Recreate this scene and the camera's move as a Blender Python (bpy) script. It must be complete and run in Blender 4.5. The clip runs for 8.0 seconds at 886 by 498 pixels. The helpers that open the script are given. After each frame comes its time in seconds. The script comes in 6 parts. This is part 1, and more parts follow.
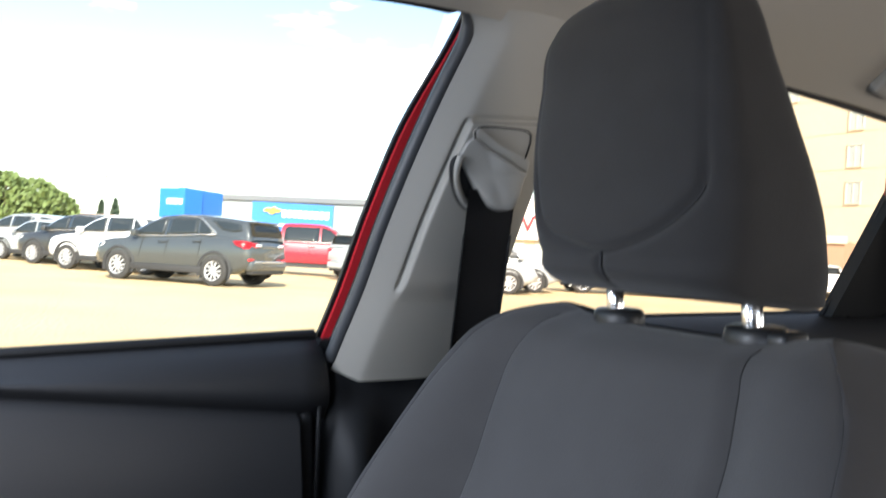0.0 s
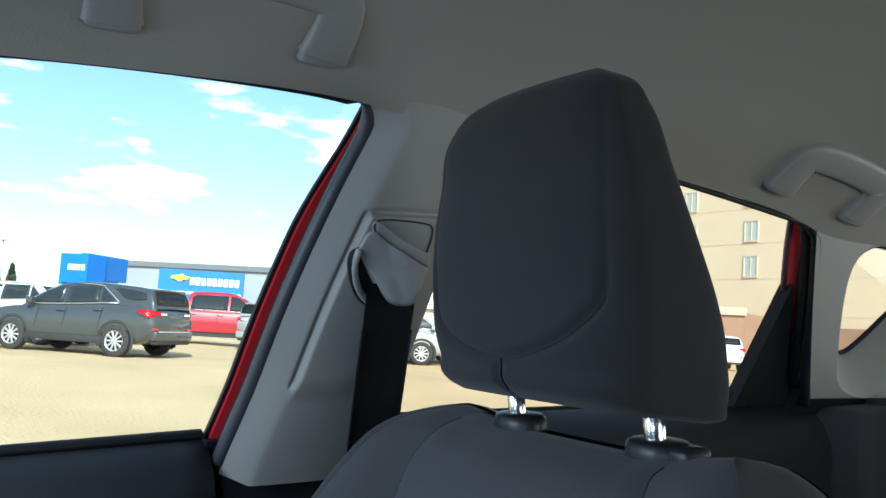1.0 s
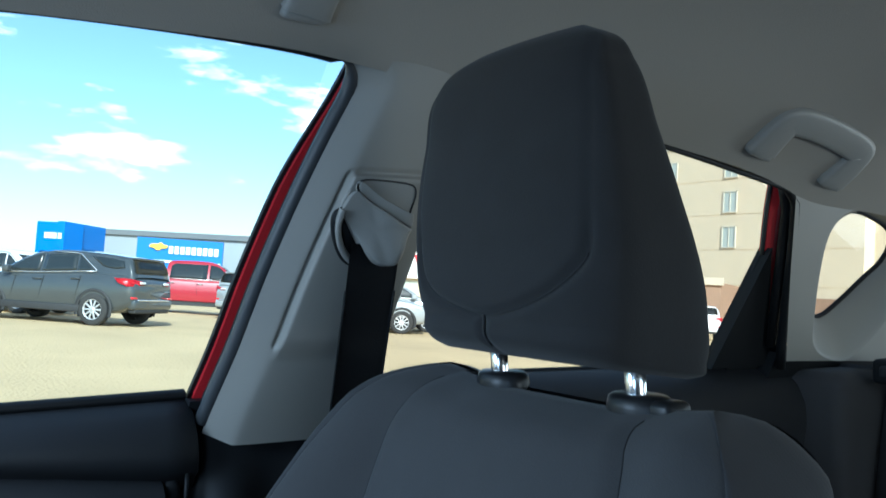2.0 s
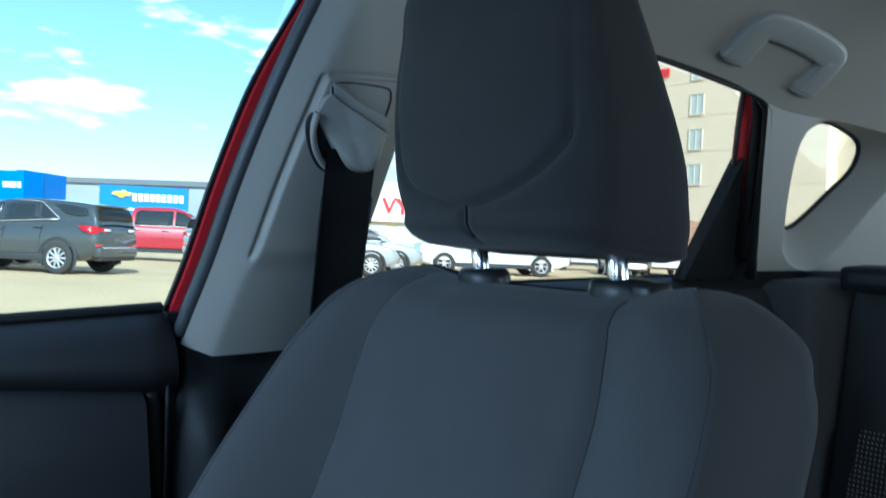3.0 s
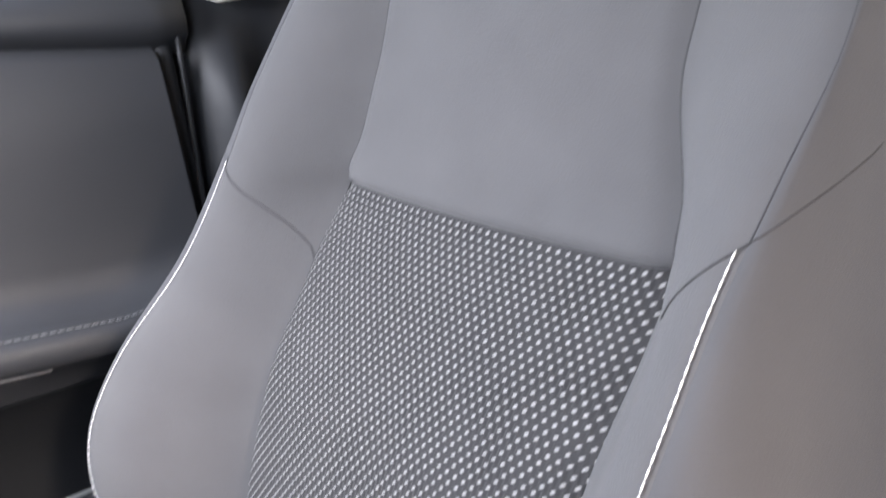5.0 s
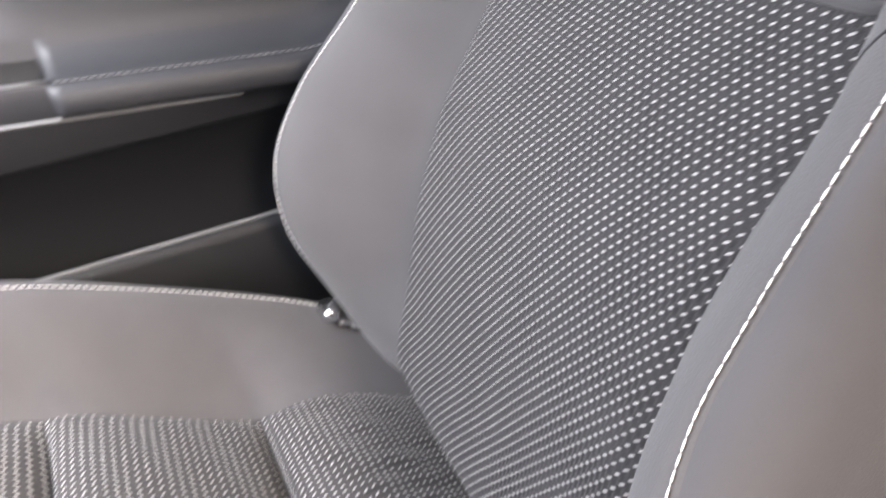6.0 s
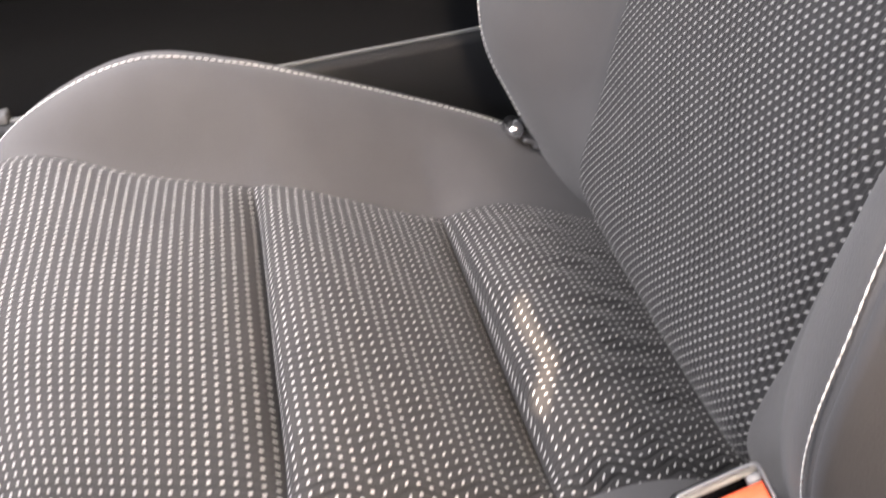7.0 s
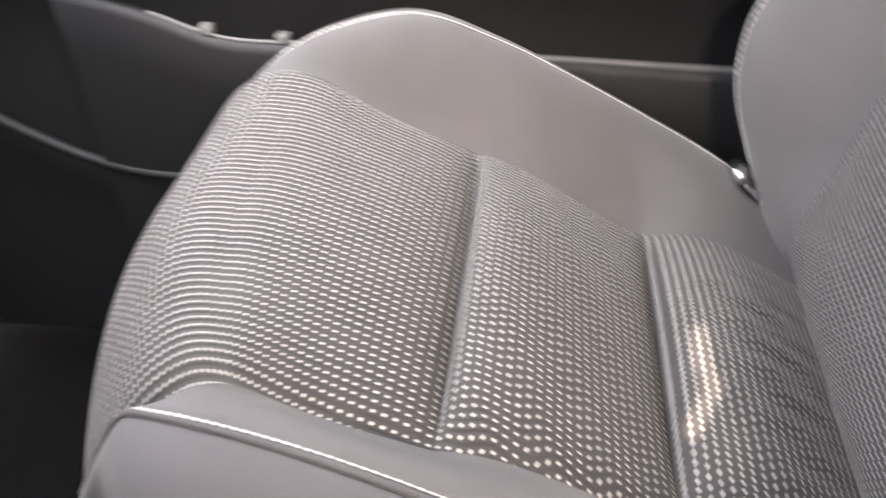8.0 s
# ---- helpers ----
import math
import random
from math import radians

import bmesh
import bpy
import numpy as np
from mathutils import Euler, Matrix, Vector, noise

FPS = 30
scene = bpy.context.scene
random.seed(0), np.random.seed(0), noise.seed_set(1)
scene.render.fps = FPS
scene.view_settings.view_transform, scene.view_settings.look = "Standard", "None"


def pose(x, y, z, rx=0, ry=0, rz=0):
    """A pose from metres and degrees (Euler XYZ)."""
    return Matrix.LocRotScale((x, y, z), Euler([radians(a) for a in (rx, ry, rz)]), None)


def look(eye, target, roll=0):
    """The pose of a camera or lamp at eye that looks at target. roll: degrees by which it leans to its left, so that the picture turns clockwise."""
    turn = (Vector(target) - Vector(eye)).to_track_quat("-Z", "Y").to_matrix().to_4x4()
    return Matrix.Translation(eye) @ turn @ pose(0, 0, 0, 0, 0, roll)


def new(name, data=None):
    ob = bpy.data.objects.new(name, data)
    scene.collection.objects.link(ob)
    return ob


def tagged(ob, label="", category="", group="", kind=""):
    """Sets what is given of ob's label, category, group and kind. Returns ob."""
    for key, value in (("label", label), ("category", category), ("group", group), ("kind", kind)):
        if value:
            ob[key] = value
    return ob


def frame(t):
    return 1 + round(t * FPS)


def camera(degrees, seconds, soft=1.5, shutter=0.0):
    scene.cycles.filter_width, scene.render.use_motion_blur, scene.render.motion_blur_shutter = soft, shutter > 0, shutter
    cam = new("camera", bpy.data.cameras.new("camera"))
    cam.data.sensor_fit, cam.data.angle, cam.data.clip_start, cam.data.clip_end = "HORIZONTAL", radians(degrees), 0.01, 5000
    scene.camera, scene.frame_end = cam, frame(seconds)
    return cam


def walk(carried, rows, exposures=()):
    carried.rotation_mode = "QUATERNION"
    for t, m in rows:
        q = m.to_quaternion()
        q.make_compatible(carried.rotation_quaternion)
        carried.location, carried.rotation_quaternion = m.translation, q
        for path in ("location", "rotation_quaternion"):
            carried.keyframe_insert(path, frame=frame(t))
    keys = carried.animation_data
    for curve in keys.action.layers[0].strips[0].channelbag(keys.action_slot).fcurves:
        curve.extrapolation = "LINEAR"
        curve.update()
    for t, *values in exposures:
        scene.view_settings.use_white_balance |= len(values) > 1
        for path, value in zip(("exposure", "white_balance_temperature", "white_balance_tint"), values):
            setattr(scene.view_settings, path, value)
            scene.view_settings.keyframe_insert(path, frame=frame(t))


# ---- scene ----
PATH = [
    (0, (0.462, -0.181, 1.197), (-1.323, 0.720, 1.205), 3.27),
    (0.5, (0.436, -0.161, 1.220), (-1.300, 0.826, 1.342), 3.40),
    (1, (0.443, -0.158, 1.222), (-1.240, 0.907, 1.404), 3.53),
    (2.5, (0.441, -0.161, 1.200), (-1.204, 0.975, 1.256), 3.21),
    (3, (0.435, -0.163, 1.180), (-1.180, 1.015, 1.163), 2.48),
    (3.5, (0.418, -0.174, 1.160), (-1.145, 1.066, 1.021), 0.94),
    (4, (0.388, -0.187, 1.131), (-1.120, 1.094, 0.839), -0.39),
    (4.2, (0.380, -0.192, 1.123), (-1.111, 1.092, 0.766), -0.98),
    (5.3, (0.358, -0.181, 1.076), (-1.160, 0.877, 0.318), -4.28),
    (5.5, (0.365, -0.192, 1.075), (-1.188, 0.758, 0.247), -5.67),
    (5.7, (0.360, -0.186, 1.062), (-1.207, 0.664, 0.155), -6.14),
    (6, (0.363, -0.155, 1.064), (-1.199, 0.445, -0.031), -5.84),
    (6.2, (0.375, -0.172, 1.049), (-1.212, 0.342, -0.054), -5.70),
    (6.5, (0.370, -0.164, 1.060), (-1.169, 0.161, -0.176), -8.00),
    (7, (0.405, -0.215, 1.015), (-1.145, 0.035, -0.224), -6.59),
    (7.5, (0.418, -0.216, 1.001), (-1.152, -0.138, -0.236), -5.66),
    (7.7, (0.422, -0.223, 1.000), (-1.145, -0.202, -0.242), -3.18),
    (8, (0.445, -0.236, 1.009), (-1.162, -0.383, -0.172), 2.13),
]
cam = camera(55.0, 8.0, 1.5, 0.6)
walk(cam, [(t, look(eye, target, roll)) for t, eye, target, roll in PATH],
     [(0, 1.62, 7000, 13), (0.3, 1.36, 6900, 12), (0.6, 1.1, 6450, 8), (1.0, .94, 5950, 2), (2.3, 0.85, 5270, -3.5), (3.0, 0.88, 5080, -5), (3.5, 1.38, 5600, 2), (4.2, 2.65, 6400, 12), (5.3, 3.28, 7850, 18.5), (6.2, 3.08, 8050, 19), (7.0, 2.74, 8450, 20.5), (7.5, 2.8, 8450, 20.5), (8.0, 3.0, 8350, 20)])

# ---- light ----
SUN_AZ, SUN_EL = radians(110), radians(33)      # azimuth from +y towards +x
world = bpy.data.worlds.new("sky")
scene.world = world
world.use_nodes = True
wn, wl = world.node_tree.nodes, world.node_tree.links
sky = wn.new("ShaderNodeTexSky")
sky.sky_type = "NISHITA"
sky.sun_disc = False
sky.sun_elevation, sky.sun_rotation = SUN_EL, SUN_AZ
sky.dust_density, sky.ozone_density, sky.air_density = 0.8, 2.5, 1.0
wco = wn.new("ShaderNodeTexCoord")
wmap = wn.new("ShaderNodeMapping")
wmap.inputs["Scale"].default_value = (2.6, 2.6, 9.0)
wmap.inputs["Location"].default_value = (0.35, 0.1, 0.62)
wno = wn.new("ShaderNodeTexNoise")
wno.inputs["Scale"].default_value, wno.inputs["Detail"].default_value, wno.inputs["Roughness"].default_value = 2.1, 7, 0.58
wra = wn.new("ShaderNodeValToRGB")
wra.color_ramp.elements[0].position, wra.color_ramp.elements[1].position = 0.56, 0.66
wmx = wn.new("ShaderNodeMix")
wmx.data_type = "RGBA"
wmx.inputs["B"].default_value = (10.0, 10.2, 10.4, 1)
wl.new(wco.outputs["Generated"], wmap.inputs["Vector"])
wl.new(wmap.outputs["Vector"], wno.inputs["Vector"])
wl.new(wno.outputs["Fac"], wra.inputs["Fac"])
wl.new(wra.outputs["Color"], wmx.inputs["Factor"])
wl.new(sky.outputs["Color"], wmx.inputs["A"])
wl.new(wmx.outputs["Result"], wn["Background"].inputs["Color"])
wn["Background"].inputs["Strength"].default_value = 0.135

sun = new("sun", bpy.data.lights.new("sun", "SUN"))
sun.data.energy, sun.data.angle, sun.data.color = 4.2, radians(0.4), (1.0, 0.96, 0.90)
sun_way = Vector((math.sin(SUN_AZ) * math.cos(SUN_EL), math.cos(SUN_AZ) * math.cos(SUN_EL), math.sin(SUN_EL)))
sun.matrix_world = look(sun_way * 40, (0, 0, 0))


def daylight_lamp(name, eye, target, wide, high, watts, color, spread=180):
    """An area lamp in the cabin that stands in for daylight from one side."""
    lamp = new(name, bpy.data.lights.new(name, "AREA"))
    lamp.data.shape, lamp.data.size, lamp.data.size_y, lamp.data.energy, lamp.data.color = "RECTANGLE", wide, high, watts, color
    lamp.data.spread = radians(spread)
    lamp.matrix_world = look(eye, target)


# Added fill lamps inside the cabin; its windscreen end is walled off.
daylight_lamp("front_cabin_fill", (-.14, -.57, 1.25), (-.13, -.30, .70), .30, .32, 3.4, (.80, .94, 1.15))
daylight_lamp("front_cabin_fill", (.58, -.80, 1.28), (.22, 0, .88), .40, .26, 3.1, (.74, .93, 1.25))
# Added narrow fill to brighten the cushion; the driver's window is closed off.
daylight_lamp("driver_side_fill", (.96, -.12, 1.31), (-.1, -.42, .68), .50, .20, .52, (1.04, .97, .92), 42)
daylight_lamp("rear_side_daylight", (1.0, .52, 1.21), (.1, .15, .80), .46, .22, 1.5, (.97, .98, 1.0))
daylight_lamp("tailgate_daylight", (.37, 1.62, 1.15), (.0, .8, 1.15), .95, .32, 2.2, (.97, .98, 1.0))


# ---- materials ----
def material(name, color, rough=0.6, metal=0.0, grain=0.0, grain_size=0.002, mottle=0.08, mottle_size=0.15, coat=0.0, sheen=0.0,
             spread=0.0, spec=0.5):
    """Base colour with mottling at one scale and relief at another."""
    m = bpy.data.materials.new(name)
    m.use_nodes = True
    n, l = m.node_tree.nodes, m.node_tree.links
    b = n["Principled BSDF"]
    b.inputs["Roughness"].default_value, b.inputs["Metallic"].default_value = rough, metal
    b.inputs["Coat Weight"].default_value, b.inputs["Sheen Weight"].default_value = coat, sheen
    b.inputs["Specular IOR Level"].default_value = spec
    co = n.new("ShaderNodeTexCoord")
    big = n.new("ShaderNodeTexNoise")
    big.inputs["Scale"].default_value, big.inputs["Detail"].default_value = 1 / mottle_size, 4
    l.new(co.outputs["Object"], big.inputs["Vector"])
    mix = n.new("ShaderNodeMix")
    mix.data_type = "RGBA"
    lo = [c * (1 - mottle) for c in color]
    hi = [min(1, c * (1 + mottle)) for c in color]
    mix.inputs["A"].default_value, mix.inputs["B"].default_value = (*lo, 1), (*hi, 1)
    l.new(big.outputs["Fac"], mix.inputs["Factor"])
    out = mix.outputs["Result"]
    if spread:
        info = n.new("ShaderNodeObjectInfo")
        hsv = n.new("ShaderNodeHueSaturation")
        rng = n.new("ShaderNodeMapRange")
        rng.inputs["To Min"].default_value, rng.inputs["To Max"].default_value = 1 - spread, 1 + spread
        l.new(info.outputs["Random"], rng.inputs["Value"])
        l.new(rng.outputs["Result"], hsv.inputs["Value"])
        l.new(out, hsv.inputs["Color"])
        out = hsv.outputs["Color"]
    l.new(out, b.inputs["Base Color"])
    if grain:
        fine = n.new("ShaderNodeTexNoise")
        fine.inputs["Scale"].default_value, fine.inputs["Detail"].default_value = 1 / grain_size, 3
        l.new(co.outputs["Object"], fine.inputs["Vector"])
        bump = n.new("ShaderNodeBump")
        bump.inputs["Strength"].default_value, bump.inputs["Distance"].default_value = grain, grain_size
        l.new(fine.outputs["Fac"], bump.inputs["Height"])
        l.new(bump.outputs["Normal"], b.inputs["Normal"])
    return m


def math_node(n, l, op, a, b=None):
    q = n.new("ShaderNodeMath")
    q.operation = op
    for k, v in enumerate((a, b)):
        if v is None:
            continue
        if isinstance(v, (int, float)):
            q.inputs[k].default_value = v
        else:
            l.new(v, q.inputs[k])
    return q.outputs[0]


def woven(name, base, thread, pitch_u, pitch_v, half_long, half_wide, slant, stagger=0.0, rough=0.85, furrow=0.5):
    """Fabric with a lattice of raised pale dashes on the slant and dark furrows between their columns, laid out in metres on the UV map."""
    m = material(name, base, rough, grain=0.5, grain_size=0.0012, mottle=0.15, mottle_size=0.06, sheen=0.05, spec=0.2)
    n, l = m.node_tree.nodes, m.node_tree.links
    b = n["Principled BSDF"]
    old = b.inputs["Base Color"].links[0].from_socket
    uv = n.new("ShaderNodeUVMap")
    sep = n.new("ShaderNodeSeparateXYZ")
    l.new(uv.outputs["UV"], sep.inputs[0])
    line = math_node(n, l, "DIVIDE", sep.outputs["Y"], pitch_v)
    v = math_node(n, l, "FRACT", line)
    shift = math_node(n, l, "MULTIPLY", math_node(n, l, "FLOOR", line), stagger)
    u = math_node(n, l, "FRACT", math_node(n, l, "ADD", math_node(n, l, "DIVIDE", sep.outputs["X"], pitch_u), shift))
    du, dv = math_node(n, l, "SUBTRACT", u, 0.5), math_node(n, l, "SUBTRACT", v, 0.5)
    c, s = math.cos(radians(slant)), math.sin(radians(slant))
    along = math_node(n, l, "ADD", math_node(n, l, "MULTIPLY", du, pitch_u * c), math_node(n, l, "MULTIPLY", dv, pitch_v * s))
    across = math_node(n, l, "SUBTRACT", math_node(n, l, "MULTIPLY", du, pitch_u * s), math_node(n, l, "MULTIPLY", dv, pitch_v * c))
    along = math_node(n, l, "DIVIDE", math_node(n, l, "ABSOLUTE", along), half_long)
    across = math_node(n, l, "DIVIDE", math_node(n, l, "ABSOLUTE", across), half_wide)
    r = math_node(n, l, "ADD", math_node(n, l, "POWER", along, 2.4), math_node(n, l, "POWER", across, 2.0))
    rng = n.new("ShaderNodeMapRange")
    rng.interpolation_type = "SMOOTHSTEP"
    rng.inputs["From Min"].default_value, rng.inputs["From Max"].default_value = 1.45, 0.5
    l.new(r, rng.inputs["Value"])
    # some threads are paler or thinner than others
    fray = n.new("ShaderNodeTexNoise")
    fray.inputs["Scale"].default_value, fray.inputs["Detail"].default_value = 0.7 / pitch_u, 1
    l.new(uv.outputs["UV"], fray.inputs["Vector"])
    dash = math_node(n, l, "MULTIPLY", rng.outputs["Result"], math_node(n, l, "ADD", math_node(n, l, "MULTIPLY", fray.outputs["Fac"], 0.7), 0.6))
    # furrows halfway between the columns, deeper in some stretches of the cloth than in others
    gap = n.new("ShaderNodeMapRange")
    gap.interpolation_type = "SMOOTHSTEP"
    gap.inputs["From Min"].default_value, gap.inputs["From Max"].default_value = 0.27, 0.46
    l.new(math_node(n, l, "ABSOLUTE", du), gap.inputs["Value"])
    patch = n.new("ShaderNodeTexNoise")
    patch.inputs["Scale"].default_value, patch.inputs["Detail"].default_value = 26.0, 2
    l.new(uv.outputs["UV"], patch.inputs["Vector"])
    deep = n.new("ShaderNodeMapRange")
    deep.inputs["From Min"].default_value, deep.inputs["From Max"].default_value = 0.38, 0.62
    deep.inputs["To Min"].default_value = 0.15
    l.new(patch.outputs["Fac"], deep.inputs["Value"])
    dark = math_node(n, l, "MULTIPLY", gap.outputs["Result"], deep.outputs["Result"])
    tone = math_node(n, l, "SUBTRACT", 1.1, math_node(n, l, "MULTIPLY", dark, furrow))
    shade = n.new("ShaderNodeMix")
    shade.data_type, shade.blend_type = "RGBA", "MULTIPLY"
    shade.inputs["Factor"].default_value = 1.0
    l.new(old, shade.inputs["A"])
    l.new(tone, shade.inputs["B"])
    mix = n.new("ShaderNodeMix")
    mix.data_type = "RGBA"
    mix.clamp_factor = True
    l.new(dash, mix.inputs["Factor"])
    l.new(shade.outputs["Result"], mix.inputs["A"])
    mix.inputs["B"].default_value = (*thread, 1)
    l.new(mix.outputs["Result"], b.inputs["Base Color"])
    bump = n.new("ShaderNodeBump")
    bump.inputs["Strength"].default_value, bump.inputs["Distance"].default_value = 0.7, 0.0012
    l.new(math_node(n, l, "SUBTRACT", dash, math_node(n, l, "MULTIPLY", dark, 0.6)), bump.inputs["Height"])
    l.new(b.inputs["Normal"].links[0].from_socket, bump.inputs["Normal"])
    l.new(bump.outputs["Normal"], b.inputs["Normal"])
    return m


def twill(m, pitch):
    """Fine diagonal ribs over a fabric."""
    n, l = m.node_tree.nodes, m.node_tree.links
    b = n["Principled BSDF"]
    co, wave, bump = n.new("ShaderNodeTexCoord"), n.new("ShaderNodeTexWave"), n.new("ShaderNodeBump")
    wave.bands_direction = "DIAGONAL"
    wave.inputs["Scale"].default_value, wave.inputs["Distortion"].default_value = 0.314 / pitch, 0.2
    bump.inputs["Strength"].default_value, bump.inputs["Distance"].default_value = 0.1, 0.0004
    l.new(co.outputs["Object"], wave.inputs["Vector"])
    l.new(wave.outputs["Fac"], bump.inputs["Height"])
    l.new(b.inputs["Normal"].links[0].from_socket, bump.inputs["Normal"])
    l.new(bump.outputs["Normal"], b.inputs["Normal"])
    return m


def glazing(name, tint):
    m = bpy.data.materials.new(name)
    m.use_nodes = True
    n, l = m.node_tree.nodes, m.node_tree.links
    n.remove(n["Principled BSDF"])
    tr, gl, lw, mx = (n.new(k) for k in ("ShaderNodeBsdfTransparent", "ShaderNodeBsdfGlossy", "ShaderNodeLayerWeight", "ShaderNodeMixShader"))
    tr.inputs["Color"].default_value = (*tint, 1)
    gl.inputs["Roughness"].default_value = 0.02
    gloss = math_node(n, l, "MULTIPLY", math_node(n, l, "POWER", lw.outputs["Facing"], 5.0), 0.5)
    l.new(math_node(n, l, "ADD", gloss, 0.02), mx.inputs[0])
    l.new(tr.outputs[0], mx.inputs[1])
    l.new(gl.outputs[0], mx.inputs[2])
    l.new(mx.outputs[0], n["Material Output"].inputs["Surface"])
    return m


FABRIC = material("seat_fabric", (0.052, 0.051, 0.052), 0.9, grain=0.35, grain_size=0.0011, mottle=0.16, mottle_size=0.05, sheen=0.08, spec=0.25)
# Seat fabric darkened for the headrest, its lack of light put into the colour.
FABRIC_HEAD_SHADED = material("shaded_headrest_fabric", (0.026, 0.0255, 0.026), 0.92, grain=0.22, grain_size=0.0011, mottle=0.18, mottle_size=0.03, sheen=0.1, spec=0.2)
FABRIC_SIDE = twill(material("seat_side_fabric", (0.044, 0.0435, 0.0455), 0.9, grain=0.2, grain_size=0.0011, mottle=0.12, mottle_size=0.04, sheen=0.06, spec=0.25), 0.0016)
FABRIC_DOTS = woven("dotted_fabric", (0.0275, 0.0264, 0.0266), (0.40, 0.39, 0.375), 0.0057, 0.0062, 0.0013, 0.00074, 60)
# Backrest weave has its own pitch; its tones are lowered for the shade there.
FABRIC_BACK_SHADED = woven("shaded_dotted_back_fabric", (0.0195, 0.019, 0.0196), (0.29, 0.284, 0.276), 0.0065, 0.0044, 0.0014, 0.00064, 30, 0.5, furrow=0.35)
THREAD = material("white_thread", (0.55, 0.54, 0.52), 0.7, mottle=0.1, mottle_size=0.004)
SEAM = material("dark_seam", (0.019, 0.019, 0.020), 0.9)
PLASTIC = material("black_plastic", (0.0135, 0.0145, 0.0160), 0.5, grain=0.15, grain_size=0.0012, mottle=0.15, spec=0.15)
PLASTIC_SOFT = material("soft_black_panel", (0.0178, 0.0190, 0.0216), 0.55, grain=0.12, grain_size=0.0012, mottle=0.12, spec=0.35)
TRIM = material("grey_pillar_plastic", (0.275, 0.265, 0.240), 0.55, grain=0.1, grain_size=0.0012, mottle=0.05)
LINER = material("headliner_cloth", (0.29, 0.268, 0.233), 0.95, grain=0.3, grain_size=0.0013, mottle=0.06, mottle_size=0.3, sheen=0.1)
HANDLE = material("grey_handle_plastic", (0.27, 0.265, 0.247), 0.45, grain=0.25, grain_size=0.001, mottle=0.05)
GREY_LINE = material("grey_accent_line", (0.115, 0.117, 0.118), 0.65, mottle=0.2, mottle_size=0.05, spec=0.2)
GLOSS = material("gloss_black_plastic", (0.014, 0.0145, 0.0155), 0.42, mottle=0.1, spec=0.4)
CHROME = material("chrome", (0.80, 0.81, 0.83), 0.2, 1.0, mottle=0.03)
STEEL = material("bare_steel", (0.55, 0.55, 0.56), 0.3, 1.0, mottle=0.1, mottle_size=0.01)
RED_BODY = material("red_body_paint", (0.56, 0.022, 0.032), 0.3, mottle=0.04, coat=0.6)
# For rubber seals, and for shaded places that are coloured near black.
RUBBER_AND_SHADE = material("black_rubber_and_shade", (0.0064, 0.0071, 0.0082), 0.6, grain=0.2, grain_size=0.001, spec=0.3)
SEAL = material("grey_rubber_seal", (0.045, 0.049, 0.054), 0.5, mottle=0.1)
WEBBING = material("belt_webbing", (0.018, 0.018, 0.020), 0.75, grain=0.6, grain_size=0.0012, mottle=0.1)
CARPET = material("black_carpet", (0.0045, 0.0046, 0.0049), 0.97, grain=0.9, grain_size=0.003, mottle=0.25, mottle_size=0.05, spec=0.05)
BEZEL = material("grey_bezel_plastic", (0.20, 0.20, 0.205), 0.35, mottle=0.05)
BUTTON = material("red_button", (0.85, 0.11, 0.05), 0.3, mottle=0.05)
GLASS = glazing("clear_glass", (0.93, 0.96, 0.95))
GLASS_REAR = glazing("tinted_glass", (0.90, 0.89, 0.86))


# ---- building helpers ----
# The red car stands slightly nose-down.
CAR = Matrix.Translation((0, -0.161, 1.2)) @ Matrix.Rotation(radians(3.9), 4, "X") @ Matrix.Translation((0, 0.161, -1.303))


def thing(name, at=(0, 0, 0), label="", category="", group="", kind="", car=False):
    ob = new(name)
    ob.empty_display_size = 0.1
    ob.location = (CAR @ Vector(at)) if car else at
    return tagged(ob, label, category, group, kind)


def placed(ob):
    """Where an object stands in the world, before the scene is evaluated."""
    m = ob.matrix_parent_inverse @ ob.matrix_basis
    return m if ob.parent is None else placed(ob.parent) @ m


def part(name, bm, mat, parent=None, label="", car=False, smooth=True, local=False):
    """One mesh object from a bmesh, under a thing or a part. local: the mesh is in the root's own space."""
    if car:
        bm.transform(CAR)
    me = bpy.data.meshes.new(name)
    bmesh.ops.recalc_face_normals(bm, faces=bm.faces)
    bm.to_mesh(me)
    bm.free()
    for mm in (mat if isinstance(mat, (list, tuple)) else [mat]):
        me.materials.append(mm)
    me.polygons.foreach_set("use_smooth", [smooth] * len(me.polygons))
    ob = new(name, me)
    if parent is not None:
        ob.parent = parent
        if not local:
            ob.matrix_parent_inverse = placed(parent).inverted()
    if label:
        tagged(ob, label)
    return ob


def spline(pts):
    """A smooth function through (t, value...) rows."""
    t = np.array([p[0] for p in pts], float)
    v = np.array([p[1:] for p in pts], float)
    d = np.gradient(v, t, axis=0)

    def f(x):
        x = min(max(x, t[0]), t[-1])
        k = min(int(np.searchsorted(t, x, side="right")) - 1, len(t) - 2)
        h = t[k + 1] - t[k]
        s = (x - t[k]) / h
        r = ((2 * s**3 - 3 * s**2 + 1) * v[k] + (s**3 - 2 * s**2 + s) * h * d[k] + (3 * s**2 - 2 * s**3) * v[k + 1] + (s**3 - s**2) * h * d[k + 1])
        return r if len(r) > 1 else float(r[0])
    return f


def step(a, b, x):
    s = min(max((x - a) / (b - a), 0.0), 1.0)
    return s * s * (3 - 2 * s)


